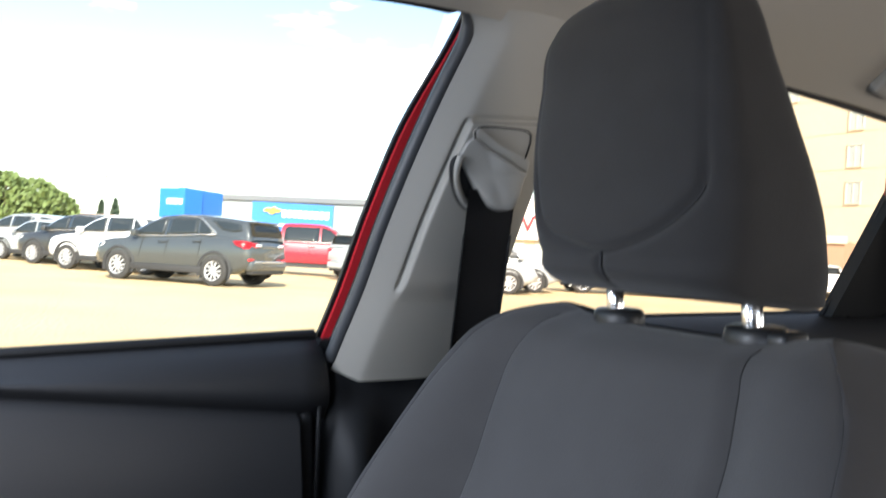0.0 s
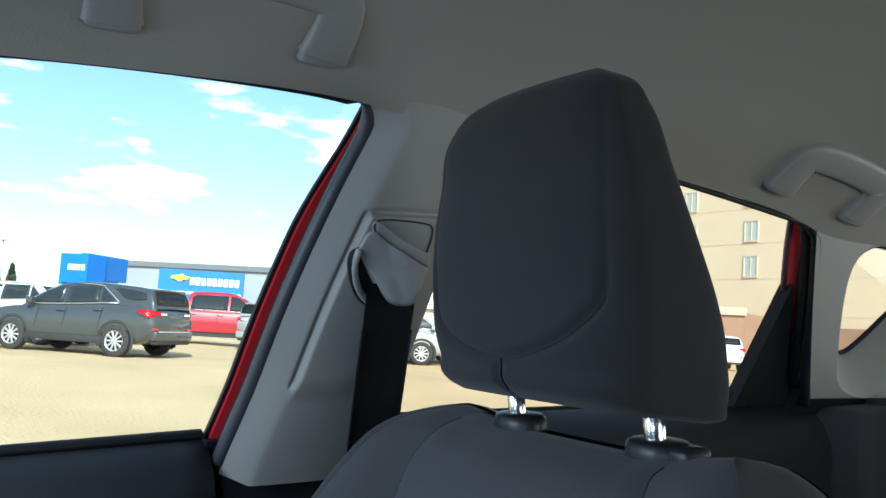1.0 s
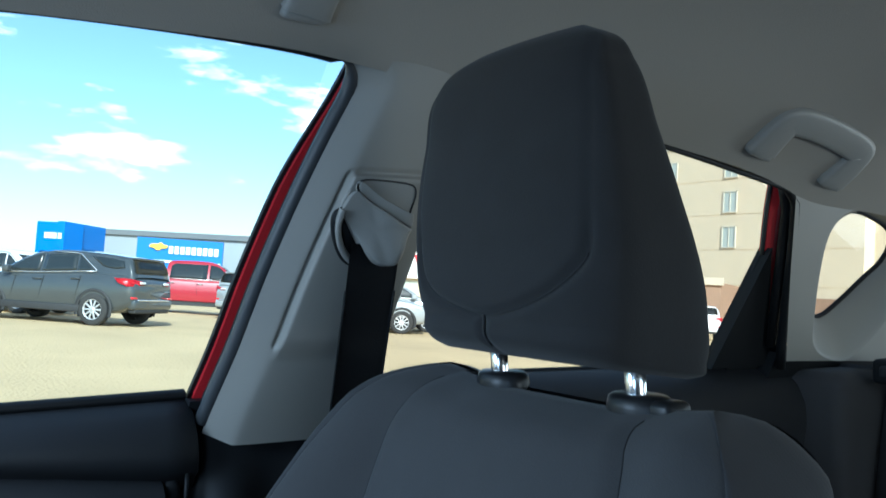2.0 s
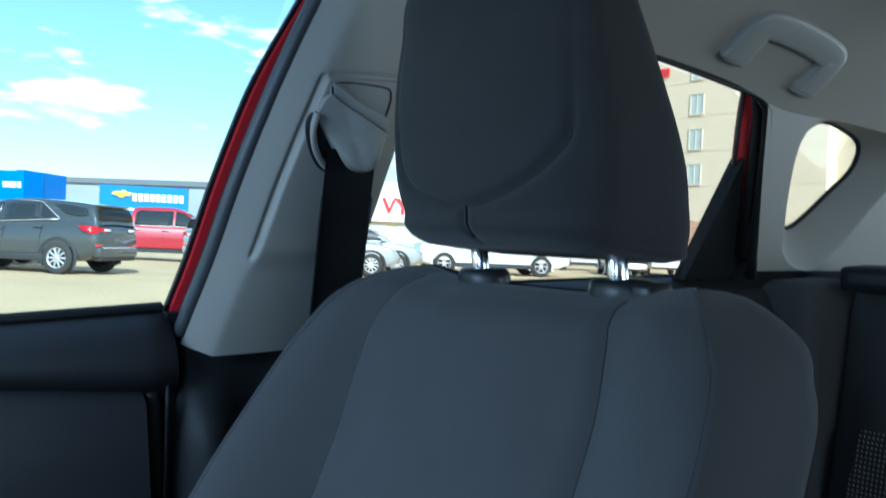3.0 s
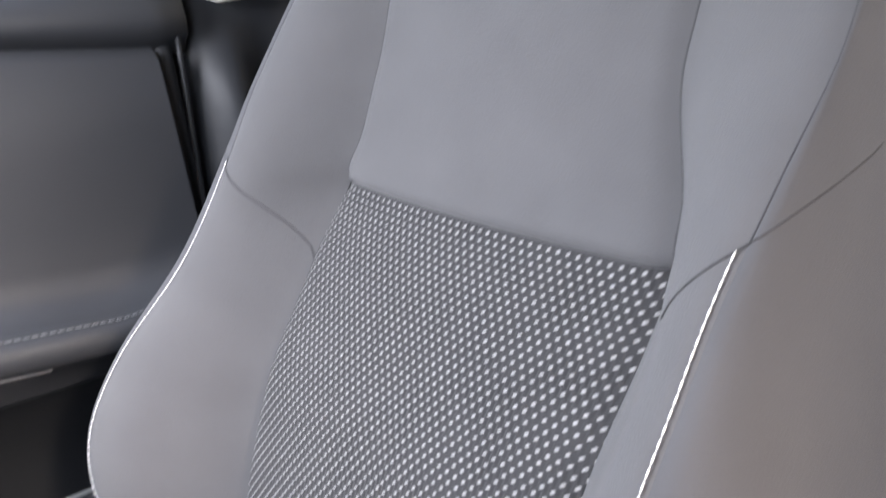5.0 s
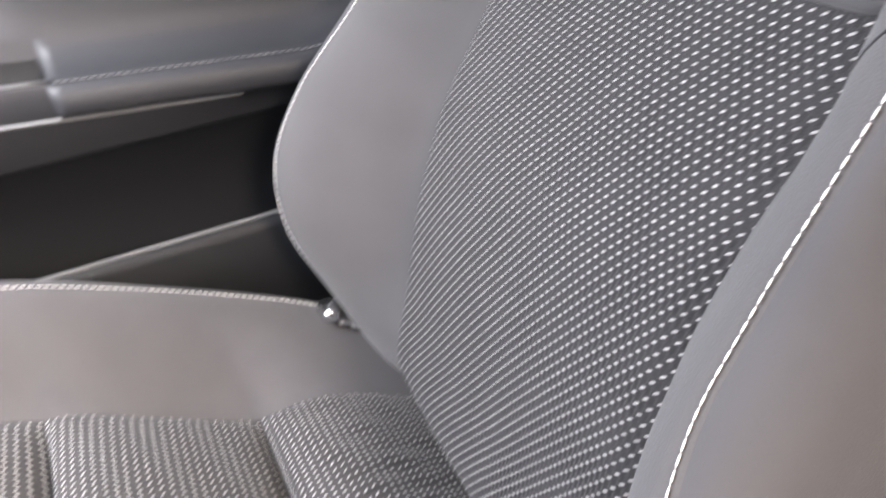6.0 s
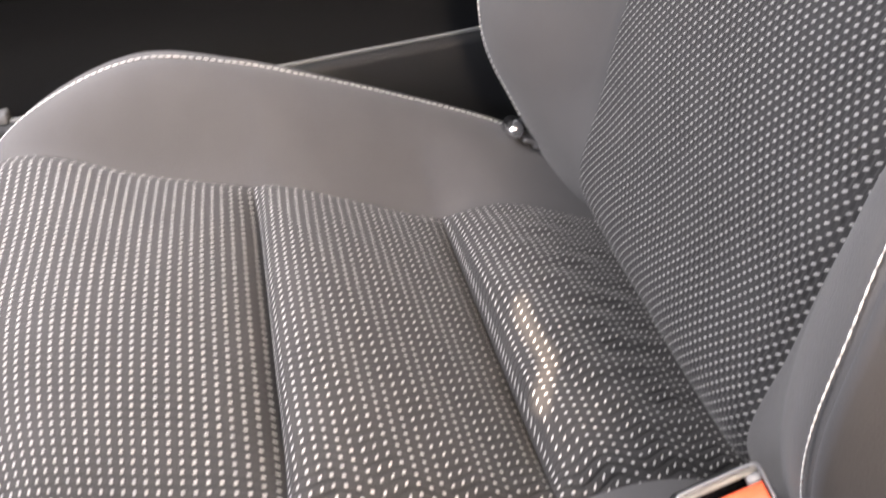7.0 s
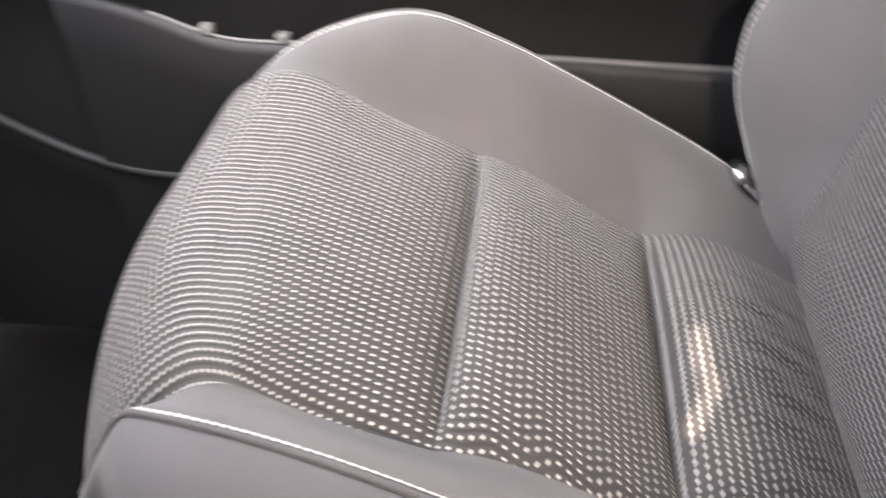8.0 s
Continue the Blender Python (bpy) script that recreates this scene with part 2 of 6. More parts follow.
def grid(rows, uv=None, bm=None, closed=False):
    """A sheet through rows of points; uv: rows of (u, v) in metres."""
    bm = bm or bmesh.new()
    lay = bm.loops.layers.uv.verify() if uv else None
    vs = [[bm.verts.new(p) for p in row] for row in rows]
    n = len(rows[0])
    for i in range(len(rows) - 1):
        for j in range(n if closed else n - 1):
            k = (j + 1) % n
            f = bm.faces.new((vs[i][j], vs[i][k], vs[i + 1][k], vs[i + 1][j]))
            if uv:
                for loop, (a, b) in zip(f.loops, ((i, j), (i, k), (i + 1, k), (i + 1, j))):
                    loop[lay].uv = uv[a][b]
    return bm


def cap(bm, rows):
    """Closes the two ends of a closed loft."""
    bm.verts.ensure_lookup_table()
    n = len(rows[0])
    bm.faces.new([bm.verts[j] for j in range(n)])
    bm.faces.new([bm.verts[(len(rows) - 1) * n + j] for j in range(n)])
    return bm


def box(a, b, bevel=0.0, seg=2, bm=None):
    out = bm or bmesh.new()
    one = bmesh.new()
    bmesh.ops.create_cube(one, size=1)
    for v in one.verts:
        v.co = Vector([(p + q) / 2 + c * (q - p) for p, q, c in zip(a, b, v.co)])
    if bevel:
        bmesh.ops.bevel(one, geom=one.edges[:], offset=bevel, segments=seg, affect="EDGES", profile=0.5)
    me = bpy.data.meshes.new("tmp")
    one.to_mesh(me)
    one.free()
    out.from_mesh(me)
    bpy.data.meshes.remove(me)
    return out


def tube(path, radius, sides=8, flat=1.0, up=(0, 0, 1), bm=None, taper=None):
    """A round or flattened bar along a path."""
    bm = bm or bmesh.new()
    path = [Vector(p) for p in path]
    rows = []
    for i, p in enumerate(path):
        d = (path[min(i + 1, len(path) - 1)] - path[max(i - 1, 0)]).normalized()
        s = d.cross(Vector(up))
        s = s.normalized() if s.length > 1e-6 else Vector((1, 0, 0))
        w = s.cross(d)
        r = radius * (taper[i] if taper else 1)
        rows.append([p + s * (r * math.cos(6.2832 * k / sides)) + w * (r * flat * math.sin(6.2832 * k / sides)) for k in range(sides)])
    start = len(bm.verts)
    grid(rows, bm=bm, closed=True)
    bm.verts.ensure_lookup_table()
    n = len(bm.verts)
    bm.faces.new([bm.verts[start + k] for k in range(sides)])
    bm.faces.new([bm.verts[n - sides + k] for k in range(sides)])
    return bm


def rounded(path, bend=5):
    """A polyline with its corners softened (Chaikin)."""
    path = [Vector(p) for p in path]
    for _ in range(bend):
        out = [path[0]]
        for a, b in zip(path, path[1:]):
            out += [a.lerp(b, 0.25), a.lerp(b, 0.75)]
        path = out + [path[-1]]
        if len(path) > 80:
            break
    return path


def loop_rounded(path, times=2):
    path = [Vector(p) for p in path]
    for _ in range(times):
        out = []
        for a, b in zip(path, path[1:] + path[:1]):
            out += [a.lerp(b, 0.25), a.lerp(b, 0.75)]
        path = out
    return path


def slab(outline, depth, bm=None):
    """A flat outline given thickness along a vector."""
    bm = bm or bmesh.new()
    a = [bm.verts.new(p) for p in outline]
    b = [bm.verts.new(Vector(p) + Vector(depth)) for p in outline]
    bm.faces.new(a)
    bm.faces.new(b[::-1])
    for i in range(len(a)):
        j = (i + 1) % len(a)
        bm.faces.new((a[i], a[j], b[j], b[i]))
    return bm


def stitches(path, length, gap, radius, lift=(0, 0, 0)):
    """A row of separate thread stitches along a path."""
    bm = bmesh.new()
    path = [Vector(p) + Vector(lift) for p in path]
    at = [0.0]
    for a, b in zip(path, path[1:]):
        at.append(at[-1] + (b - a).length)

    def point(s):
        k = min(max(int(np.searchsorted(at, s)) - 1, 0), len(path) - 2)
        return path[k].lerp(path[k + 1], (s - at[k]) / max(at[k + 1] - at[k], 1e-9))
    s = 0.0
    while s + length < at[-1]:
        a, b = point(s), point(s + length)
        tube([a, a.lerp(b, 0.25), a.lerp(b, 0.75), b], radius, 5, bm=bm, taper=(0.45, 1, 1, 0.45))
        s += length + gap
    return bm


def side(y, z, o=0.0):
    """A place on the inner face of the passenger side; o: metres outwards from it."""
    return Vector((-0.322 + 0.43 * (z - 1.16) + 0.1 * (y - 0.1) - 1.093 * o, y, z))


# ---- the passenger seat ----
B_CY = spline([(.66, -.022), (.69, -.043), (.712, -.050), (.787, -.030), (.88, .004), (.92, .022), (.955, .046), (.99, .071), (1.022, .096), (1.10, .135), (1.16, .162), (1.20, .181), (1.214, .192), (1.222, .206), (1.227, .228)])
B_BY = spline([(.66, .06), (.80, .09), (1.0, .17), (1.10, .215), (1.16, .245), (1.19, .262), (1.205, .270), (1.216, .268), (1.222, .262), (1.227, .246)])
B_XI = spline([(.66, .141), (1.02, .137), (1.10, .133), (1.20, .126), (1.227, .112)])
B_RX = spline([(.66, .19), (.70, .213), (.737, .228), (.815, .238), (.872, .238), (.925, .226), (.985, .208), (1.055, .198), (1.09, .203), (1.138, .200), (1.18, .187), (1.205, .174), (1.22, .152), (1.227, .135)])
B_RY = spline([(.66, -.05), (.70, -.060), (.737, -.072), (.815, -.093), (.872, -.085), (.925, -.055), (.985, .0), (1.055, .048), (1.12, .098), (1.18, .150), (1.205, .176), (1.22, .201), (1.227, .226)])
B_OW = spline([(.66, .20), (.70, .228), (.80, .250), (.87, .252), (.95, .240), (1.05, .226), (1.14, .217), (1.19, .211), (1.21, .196), (1.22, .170), (1.227, .14)])
B_RXR = spline([(.66, .19), (.70, .213), (.737, .228), (.815, .236), (.86, .238), (.90, .235), (.925, .225), (.95, .209), (.98, .203), (1.022, .204), (1.055, .203), (1.09, .205), (1.138, .207), (1.18, .196), (1.205, .181), (1.22, .158), (1.227, .134)])
B_RYR = spline([(.66, -.05), (.70, -.062), (.737, -.070), (.80, -.087), (.86, -.091), (.90, -.081), (.925, -.066), (.95, -.040), (.98, -.013), (1.022, .015), (1.055, .042), (1.12, .098), (1.18, .150), (1.205, .176), (1.22, .201), (1.227, .226)])
INSERT_TOP = 1.028



def inner(s, z):
    """Half width of the middle panel; it is a little narrower on the inboard side towards the top."""
    return B_XI(z) - (.019 * step(1.03, 1.12, z) if s > 0 else 0)


def lifted(p):
    """The shoulders stand a little higher than the middle of the back; the inboard one falls off at its edge."""
    x, y, z = p
    top = step(1.10, 1.21, z)
    return (x, y, z + (.011 * step(.06, .16, abs(x)) - .012 * step(.135, .20, x)) * top)


def back_middle(x, z, insert):
    xi = inner(1 if x > 0 else -1, z)
    y = B_CY(z) - .007 * (1 - (x / xi) ** 2) + .005 * math.exp(-((abs(x) - xi) / .006) ** 2)
    if x > 0:
        y -= .009 * x / xi * step(1.0, .95, z)
    if insert:
        y += .005 * math.exp(-(INSERT_TOP - z) / .012) - .003 * math.exp(-((z - .86) / .06) ** 2)
    else:
        y += -.004 * math.exp(-((z - INSERT_TOP - .012) / .012) ** 2) + .006 * math.exp(-(z - INSERT_TOP) / .003)
    return lifted((x, y, z))


def ridge_at(s, z):
    """Where the side bolster stands out furthest: the outboard one is a little flatter."""
    return (B_RXR(z), B_RYR(z)) if s > 0 else (B_RX(z), B_RY(z))


def back_bolster(s, t, z):
    xi, rx, ry = inner(s, z), *ridge_at(s, z)
    c = back_middle(s * xi, z, z <= INSERT_TOP)[1]
    x = xi + (rx - xi) * t
    y = c + (ry - c) * math.sin(t * math.pi / 2) ** 1.15 + .003 * math.exp(-((1 - t) / .05) ** 2)
    return lifted((s * x, y, z))


def back_side(s, t, z):
    """From the ridge round the outer side to the rear shell."""
    (rx, ry), ow, by = ridge_at(s, z), B_OW(z) - (.007 * step(.93, 1.05, z) + .006 * step(1.14, 1.21, z) if s > 0 else 0), B_BY(z)
    if t < .35:
        a = t / .35 * math.pi / 2
        return lifted((s * (rx + (ow - rx) * math.sin(a)), ry + .003 * math.exp(-(t / .04) ** 2) + (min(.05, (by - ry) * .4)) * (1 - math.cos(a)), z))
    y0, y1 = ry + min(.05, (by - ry) * .4), by - .03 * min(1, (by - ry) / .1)
    if t < .8:
        return lifted((s * ow, y0 + (y1 - y0) * (t - .35) / .45, z))
    a = (t - .8) / .2 * math.pi / 2
    return lifted((s * (ow - .03 * (1 - math.cos(a))), y1 + (by - y1) * math.sin(a), z))


def levels(lo, hi, n):
    return [lo + (hi - lo) * i / n for i in range(n + 1)]


TOP = [1.20 + .027 * math.sin(i / 9 * math.pi / 2) for i in range(1, 10)]
front_seat = thing("front_seat", (0, -.1, .45), "dark grey cloth front car seat with white-dotted inserts", "car seat", car=True)
backrest = thing("backrest", (0, 0, .68), "reclined dark grey cloth backrest with white stitching", car=True)
backrest.parent = front_seat
backrest.matrix_parent_inverse = front_seat.matrix_basis.inverted()
cushion = thing("seat_cushion", (0, -.3, .6), "dotted cloth seat cushion with plain side bolsters", car=True)
cushion.parent = front_seat
cushion.matrix_parent_inverse = front_seat.matrix_basis.inverted()
headrest = thing("headrest", (0, .22, 1.25), "tall dark grey cloth headrest on two chrome posts", car=True)
headrest.parent = front_seat
headrest.matrix_parent_inverse = front_seat.matrix_basis.inverted()


def back_sheet(zs, insert):
    rows, uv, v, last = [], [], 0.0, None
    for z in zs:
        c = Vector((0, B_CY(z), z))
        v += (c - last).length if last else 0
        last = c
        xs = [inner(-1 if k < 0 else 1, z) * k / 24 for k in range(-24, 25)]
        rows.append([back_middle(x, z, insert) for x in xs])
        uv.append([(x, v) for x in xs])
    if not insert:                                 # the panel rolls over the top to the rear shell
        z = zs[-1]
        for q in (.3, .65, 1.0):
            rows.append([lifted((x, B_CY(z) + (B_BY(z) - B_CY(z)) * q, z + .0015 * math.sin(q * 2.2) - .006 * q * q)) for x in xs])
            uv.append([(x, v + .02 * q) for x in xs])
    return grid(rows, uv)


part("back_insert", back_sheet(levels(.66, INSERT_TOP, 46), True), FABRIC_BACK_SHADED, backrest, "grey cloth woven with white dashes", car=True)
part("back_panel", back_sheet(levels(INSERT_TOP, 1.20, 40) + TOP, False), FABRIC, backrest, car=True)
ALLZ = levels(.66, 1.20, 60) + TOP


def roll_over(p, q):
    """From the top edge of the front cover back to the rear shell."""
    z = ALLZ[-1]
    return (p[0] * (1 - .06 * q), p[1] + (B_BY(z) - p[1]) * q, p[2] + .0015 * math.sin(q * 2.2) - .006 * q * q)


for s in (-1, 1):
    part("back_bolster", grid([[back_bolster(s, k / 16, z) for k in range(17)] for z in ALLZ] + [[roll_over(back_bolster(s, k / 16, ALLZ[-1]), q) for k in range(17)] for q in (.3, .65, 1.0)]), FABRIC, backrest, car=True)
    part("side_panel", grid([[back_side(s, k / 20, z) for k in range(21)] for z in ALLZ]), FABRIC_SIDE, backrest, car=True)
    # seam along the ridge, white-stitched over the lower bolster
    hem = 1.072 if s > 0 else 1.050                # where the stitched lower cover of the bolster ends
    ridge = [Vector(back_bolster(s, .965, z)) + Vector((0, -.0012, 0)) for z in levels(.735, hem, 60)]
    part("stitching", stitches(ridge, .0046, .0008, .00045), THREAD, backrest, "white contrast stitching", car=True)
    part("seam", tube([Vector(back_bolster(s, 1.0, z)) for z in levels(hem, 1.205, 40)], .0005, 5), SEAM, backrest, car=True)
    start, drop = (9, .034) if s > 0 else (0, .068)
    part("seam", tube([Vector(back_bolster(s, k / 16, hem - drop + drop * ((k - start) / (16 - start)) ** .8)) + Vector((0, -.0004, 0)) for k in range(start, 17)]
                      + [Vector(back_side(s, k / 20, hem + .02 * k / 8)) for k in range(1, 9)], .0005, 5), SEAM, backrest, car=True)
    part("seam", tube([Vector(back_middle(s * inner(s, z) * .999, z, False)) for z in levels(INSERT_TOP, 1.2, 40) + TOP[:6]], .0006, 5), SEAM, backrest, car=True)
part("rear_shell", grid([[lifted((-(B_OW(z) - .03) + 2 * (B_OW(z) - .03) * k / 12, B_BY(z), z)) for k in range(13)] for z in ALLZ]), PLASTIC, backrest, "black plastic seat back", car=True)
# cushion: rows of middle y, z, half width of the insert, ridge x, y, z
C_ROWS = spline([
    (0, -.022, .668, .142, .235, -.035, .690), (1, -.10, .710, .144, .237, -.10, .737), (2, -.165, .722, .146, .238, -.165, .776),
    (3, -.235, .755, .150, .230, -.23, .816), (4, -.30, .782, .154, .219, -.29, .851), (5, -.37, .810, .158, .205, -.355, .877),
    (6, -.435, .834, .162, .188, -.43, .866), (7, -.485, .826, .164, .180, -.482, .833), (8, -.53, .775, .164, .178, -.528, .777),
    (9, -.565, .700, .164, .178, -.565, .700), (10, -.588, .620, .164, .178, -.588, .620), (11, -.592, .520, .164, .178, -.592, .520)])


# the inboard ridge lies lower: rows of x, y, z
C_RIGHT = spline([(0, .235, -.035, .690), (1, .237, -.10, .735), (2, .238, -.165, .768), (3, .230, -.23, .800), (4, .219, -.285, .821), (5, .200, -.36, .829),
                  (6, .180, -.43, .823), (6.6, .170, -.452, .812), (7.3, .168, -.472, .785), (8, .168, -.495, .745), (9, .168, -.53, .68), (10, .168, -.552, .60), (11, .168, -.556, .52)])


def cush_row(g, s):
    row = list(C_ROWS(s))
    if g > 0:
        row[3:] = C_RIGHT(s)
    return row


C_LEFT = spline([(0, -.006), (2, -.009), (3, -.008), (4, .0), (5, .002), (6, .013), (7, .012), (8, .006), (11, 0)])


def cush_middle(s, u):
    y, z, xi = C_ROWS(s)[:3]
    fade = 1 - u * u
    puff = .008 * (1 - (s % 2 - 1) ** 2) * fade if 4 <= s < 6 else 0
    if 0 < s < 4:                                  # each pad rolls up towards its front edge
        q = s % 2 / 2
        puff = .036 * q ** 1.25 * (1 - q ** 5) * (.35 + .65 * fade) - .004 * (1 - q) * fade
    tuck = 1 - abs(u) ** 6
    groove = 0
    for k in (2, 4):
        groove += (.017 * math.exp(-(s - k) / .13) if s >= k else .017 * math.exp(-((s - k) / .07) ** 2)) * tuck
    back = step(4.4, 7.2, s) * .060 * max(0, (u + .2) / 1.2) ** 2
    dz = puff - groove + .004 * fade - .005 * math.exp(-((1 - abs(u)) / .05) ** 2) - .004 * max(0, u) * step(5, 6.5, s)
    dz += max(0, -u) ** 2 * C_LEFT(s)
    wrinkle = (.0011 * math.sin(u * 23 + s * 3.1) + .0008 * math.sin(u * 41 - s * 5)) * math.exp(-((s - .9) / .6) ** 2) * fade
    return (u * xi, y + back, z + dz + wrinkle)


def cush_bolster(g, s, t):
    xi, rx, ry, rz = cush_row(g, s)[2:]
    m = cush_middle(s, g)
    e = math.sin(t * math.pi / 2) ** 1.2
    return (g * (xi + (rx - xi) * t), m[1] + (ry - m[1]) * t, m[2] + (rz - m[2]) * e - .003 * math.exp(-((1 - t) / .06) ** 2))


def cush_side(g, s, t):
    rx, ry, rz = cush_row(g, s)[3:]
    ox = .252 - (.05 if g < 0 else .064) * step(5.0, 7.5, s)
    if t < .3:
        a = t / .3 * math.pi / 2
        return (g * (rx + (ox - rx) * math.sin(a)), ry, rz - .004 * math.exp(-(t / .05) ** 2) - .05 * (1 - math.cos(a)))
    low = .50
    z0 = rz - .05
    return (g * (ox + .01 * math.sin((t - .3) / .7 * 3)), ry, z0 + (low - z0) * (t - .3) / .7)


def cush_sheet(a, b, n):
    rows, uv, v, last = [], [], 0, None
    for s in levels(a, b, n):
        y, z = C_ROWS(s)[:2]
        p = Vector((y, z))
        v += (p - last).length if last else 0
        last = p
        us = [k / 44 for k in range(-44, 45)]
        rows.append([cush_middle(s, u) for u in us])
        pull = .0034 * step(4.4, 3.0, s)
        uv.append([(u * C_ROWS(s)[2] + pull * zigzag(v / .040 + u * C_ROWS(s)[2] / .11), v) for u in us])
    return grid(rows, uv)


def zigzag(x):
    """A soft triangle wave from -1 to 1."""
    return math.asin(.94 * math.sin(6.2832 * x)) / 1.224


for a, b, n in ((0, 2, 44), (2, 4, 44), (4, 11, 90)):
    part("cushion_insert", cush_sheet(a, b, n), FABRIC_DOTS, cushion, "grey cloth woven with white dashes", car=True)
SS = levels(0, 11, 110)
for g in (-1, 1):
    part("cushion_bolster", grid([[cush_bolster(g, s, k / 14) for k in range(15)] for s in SS]), FABRIC, cushion, car=True)
    part("cushion_side", grid([[cush_side(g, s, k / 16) for k in range(17)] for s in SS]), FABRIC_SIDE, cushion, car=True)
    edge = [Vector(cush_bolster(g, s, .955)) + Vector((0, 0, .0013)) for s in levels(.5, 7.2, 140)]
    part("stitching", stitches(edge, .0046, .0008, .00045), THREAD, cushion, "white contrast stitching", car=True)
    part("piping", tube([Vector(cush_bolster(g, s, 1.0)) for s in levels(.4, 8, 120)], .0022, 6), FABRIC_SIDE, cushion, car=True)
part("cushion_base", box((-.22, -.56, .42), (.22, .06, .56), .02), PLASTIC, cushion, "black plastic seat base", car=True)

# headrest
H_W = spline([(1.254, .089), (1.2565, .0945), (1.262, .0972), (1.28, .1022), (1.30, .1062), (1.33, .1075), (1.36, .105), (1.40, .098), (1.44, .088), (1.456, .077), (1.466, .056)])
H_F = spline([(1.254, .192), (1.258, .183), (1.28, .177), (1.33, .174), (1.40, .178), (1.45, .187), (1.461, .196), (1.466, .203)])
H_B = spline([(1.254, .275), (1.2565, .283), (1.266, .286), (1.29, .279), (1.32, .267), (1.35, .254), (1.40, .236), (1.45, .221), (1.461, .216), (1.466, .210)])
U_SEAM = [(-.077, 1.462), (-.086, 1.40), (-.089, 1.35), (-.086, 1.315), (-.072, 1.296), (-.034, 1.284), (-.008, 1.2795), (.027, 1.287), (.058, 1.2995), (.084, 1.317), (.0895, 1.329), (.0895, 1.36), (.0865, 1.3965), (.082, 1.4425), (.078, 1.462)]
USEAM = rounded([(x, z, 0) for x, z in U_SEAM], 2)
TSEAM = [Vector((-.008, 1.281, 0)), Vector((-.002, 1.2575, 0))]


def seam_near(x, z):
    best = 9.0
    for line in (USEAM, TSEAM):
        for a, b in zip(line, line[1:]):
            d = b - a
            t = min(max((Vector((x, z, 0)) - a).dot(d) / d.length_squared, 0), 1)
            best = min(best, (Vector((x, z, 0)) - a - d * t).length)
    return best


def head_point(a, z, groove=True):
    w, f, b = H_W(z), H_F(z), H_B(z)
    c, s = math.cos(a), math.sin(a)
    ex = .36
    x = w * math.copysign(abs(c) ** ex, c)
    y = (f + b) / 2 - (b - f) / 2 * math.copysign(abs(s) ** ex, s)
    if s > 0 and groove:
        y += (.0040 - .0026 * step(1.325, 1.36, z)) * math.exp(-(seam_near(x, z) / .0035) ** 2) * step(0, .5, s) - .004 * (1 - min(1, abs(x) / w) ** 2)
    return (x, y, z - .15 * (y - .215) * step(1.31, 1.256, z))


HZ = [1.254 + .212 * (.5 - .5 * math.cos(math.pi * (i / 110) ** .9)) for i in range(111)]
turns = np.linspace(0, 6.28318, 6000)
reach = np.abs(np.stack((np.cos(turns), np.sin(turns)))) ** .36 * np.sign(np.stack((np.cos(turns), np.sin(turns))))
run = np.concatenate(([0], np.cumsum(np.hypot(*np.diff(reach * np.array([[.1], [.05]]))))))
evenly = np.interp(np.linspace(0, run[-1], 240, endpoint=False) + run[-1] / 480, run, turns)      # angles that space the points evenly round the cushion
hrows = [[head_point(a, z) for a in evenly] for z in HZ]
part("head_cushion", cap(grid(hrows, closed=True), hrows), FABRIC_HEAD_SHADED, headrest, car=True)


def head_front(x, z):
    w = H_W(z)
    c = min(.999, abs(x) / w) ** (1 / .36)
    return Vector(head_point(math.acos(math.copysign(c, x)), z)) + Vector((0, -.0006, 0))


part("seam", tube([head_front(p.x, p.y) for p in USEAM if 1.26 < p.y < (1.326 if p.x > 0 else 1.315)], .0005, 6), SEAM, headrest, car=True)
part("seam", tube([head_front(-.008 + .0006 * k, 1.281 - .0024 * k) + Vector((0, -.0006, 0)) for k in range(10)], .0012, 6), SEAM, headrest, car=True)
for x in (-.069, .069):
    part("post", tube([(x, .2405, 1.20), (x, .2375, 1.235), (x, .234, 1.275)], .0066, 24), CHROME, headrest, "chrome post", car=True)
    rows = []
    for z, r in ((1.214, .85), (1.219, 1.0), (1.230, 1.0), (1.2350, .95), (1.2372, .82), (1.2376, .2)):
        rows.append([(x + .0015 + .0235 * r * math.cos(6.2832 * k / 28), .239 + .0175 * r * math.sin(6.2832 * k / 28), z) for k in range(28)])
    g = part("post_guide", cap(grid(rows, closed=True), rows), GLOSS, headrest, "glossy black plastic post sleeve", car=True)
    if x > 0:
        part("release_button", box((x + .016, .228, 1.222), (x + .034, .250, 1.2365), .004), GLOSS, g, car=True)

# hinge hardware beside the cushion
hinge = part("recliner_bracket", box((-.236, -.095, .60), (-.216, -.03, .728), .006), PLASTIC, front_seat, "black metal recliner bracket", car=True)
rows = [[(-.218 + x, -.081 + .0075 * q * math.cos(k), .732 + .0075 * q * math.sin(k)) for k in np.linspace(0, 6.2832, 14, endpoint=False)] for x, q in ((-.004, 1), (.012, 1), (.016, .8), (.017, .3))]
part("bolt", cap(grid(rows, closed=True), rows), CHROME, hinge, "shiny steel bolt", car=True)
for dy, dz in ((-.068, .7195), (-.060, .7115)):
    b = box((-.011, -.0085, -.0022), (.011, .0085, .0022), .0012, 2)
    b.transform(Matrix.Translation((-.212, dy, dz)) @ Matrix.Rotation(radians(-28), 4, "X"))
    part("link_plate", b, STEEL, hinge, "bare steel link plate", car=True)

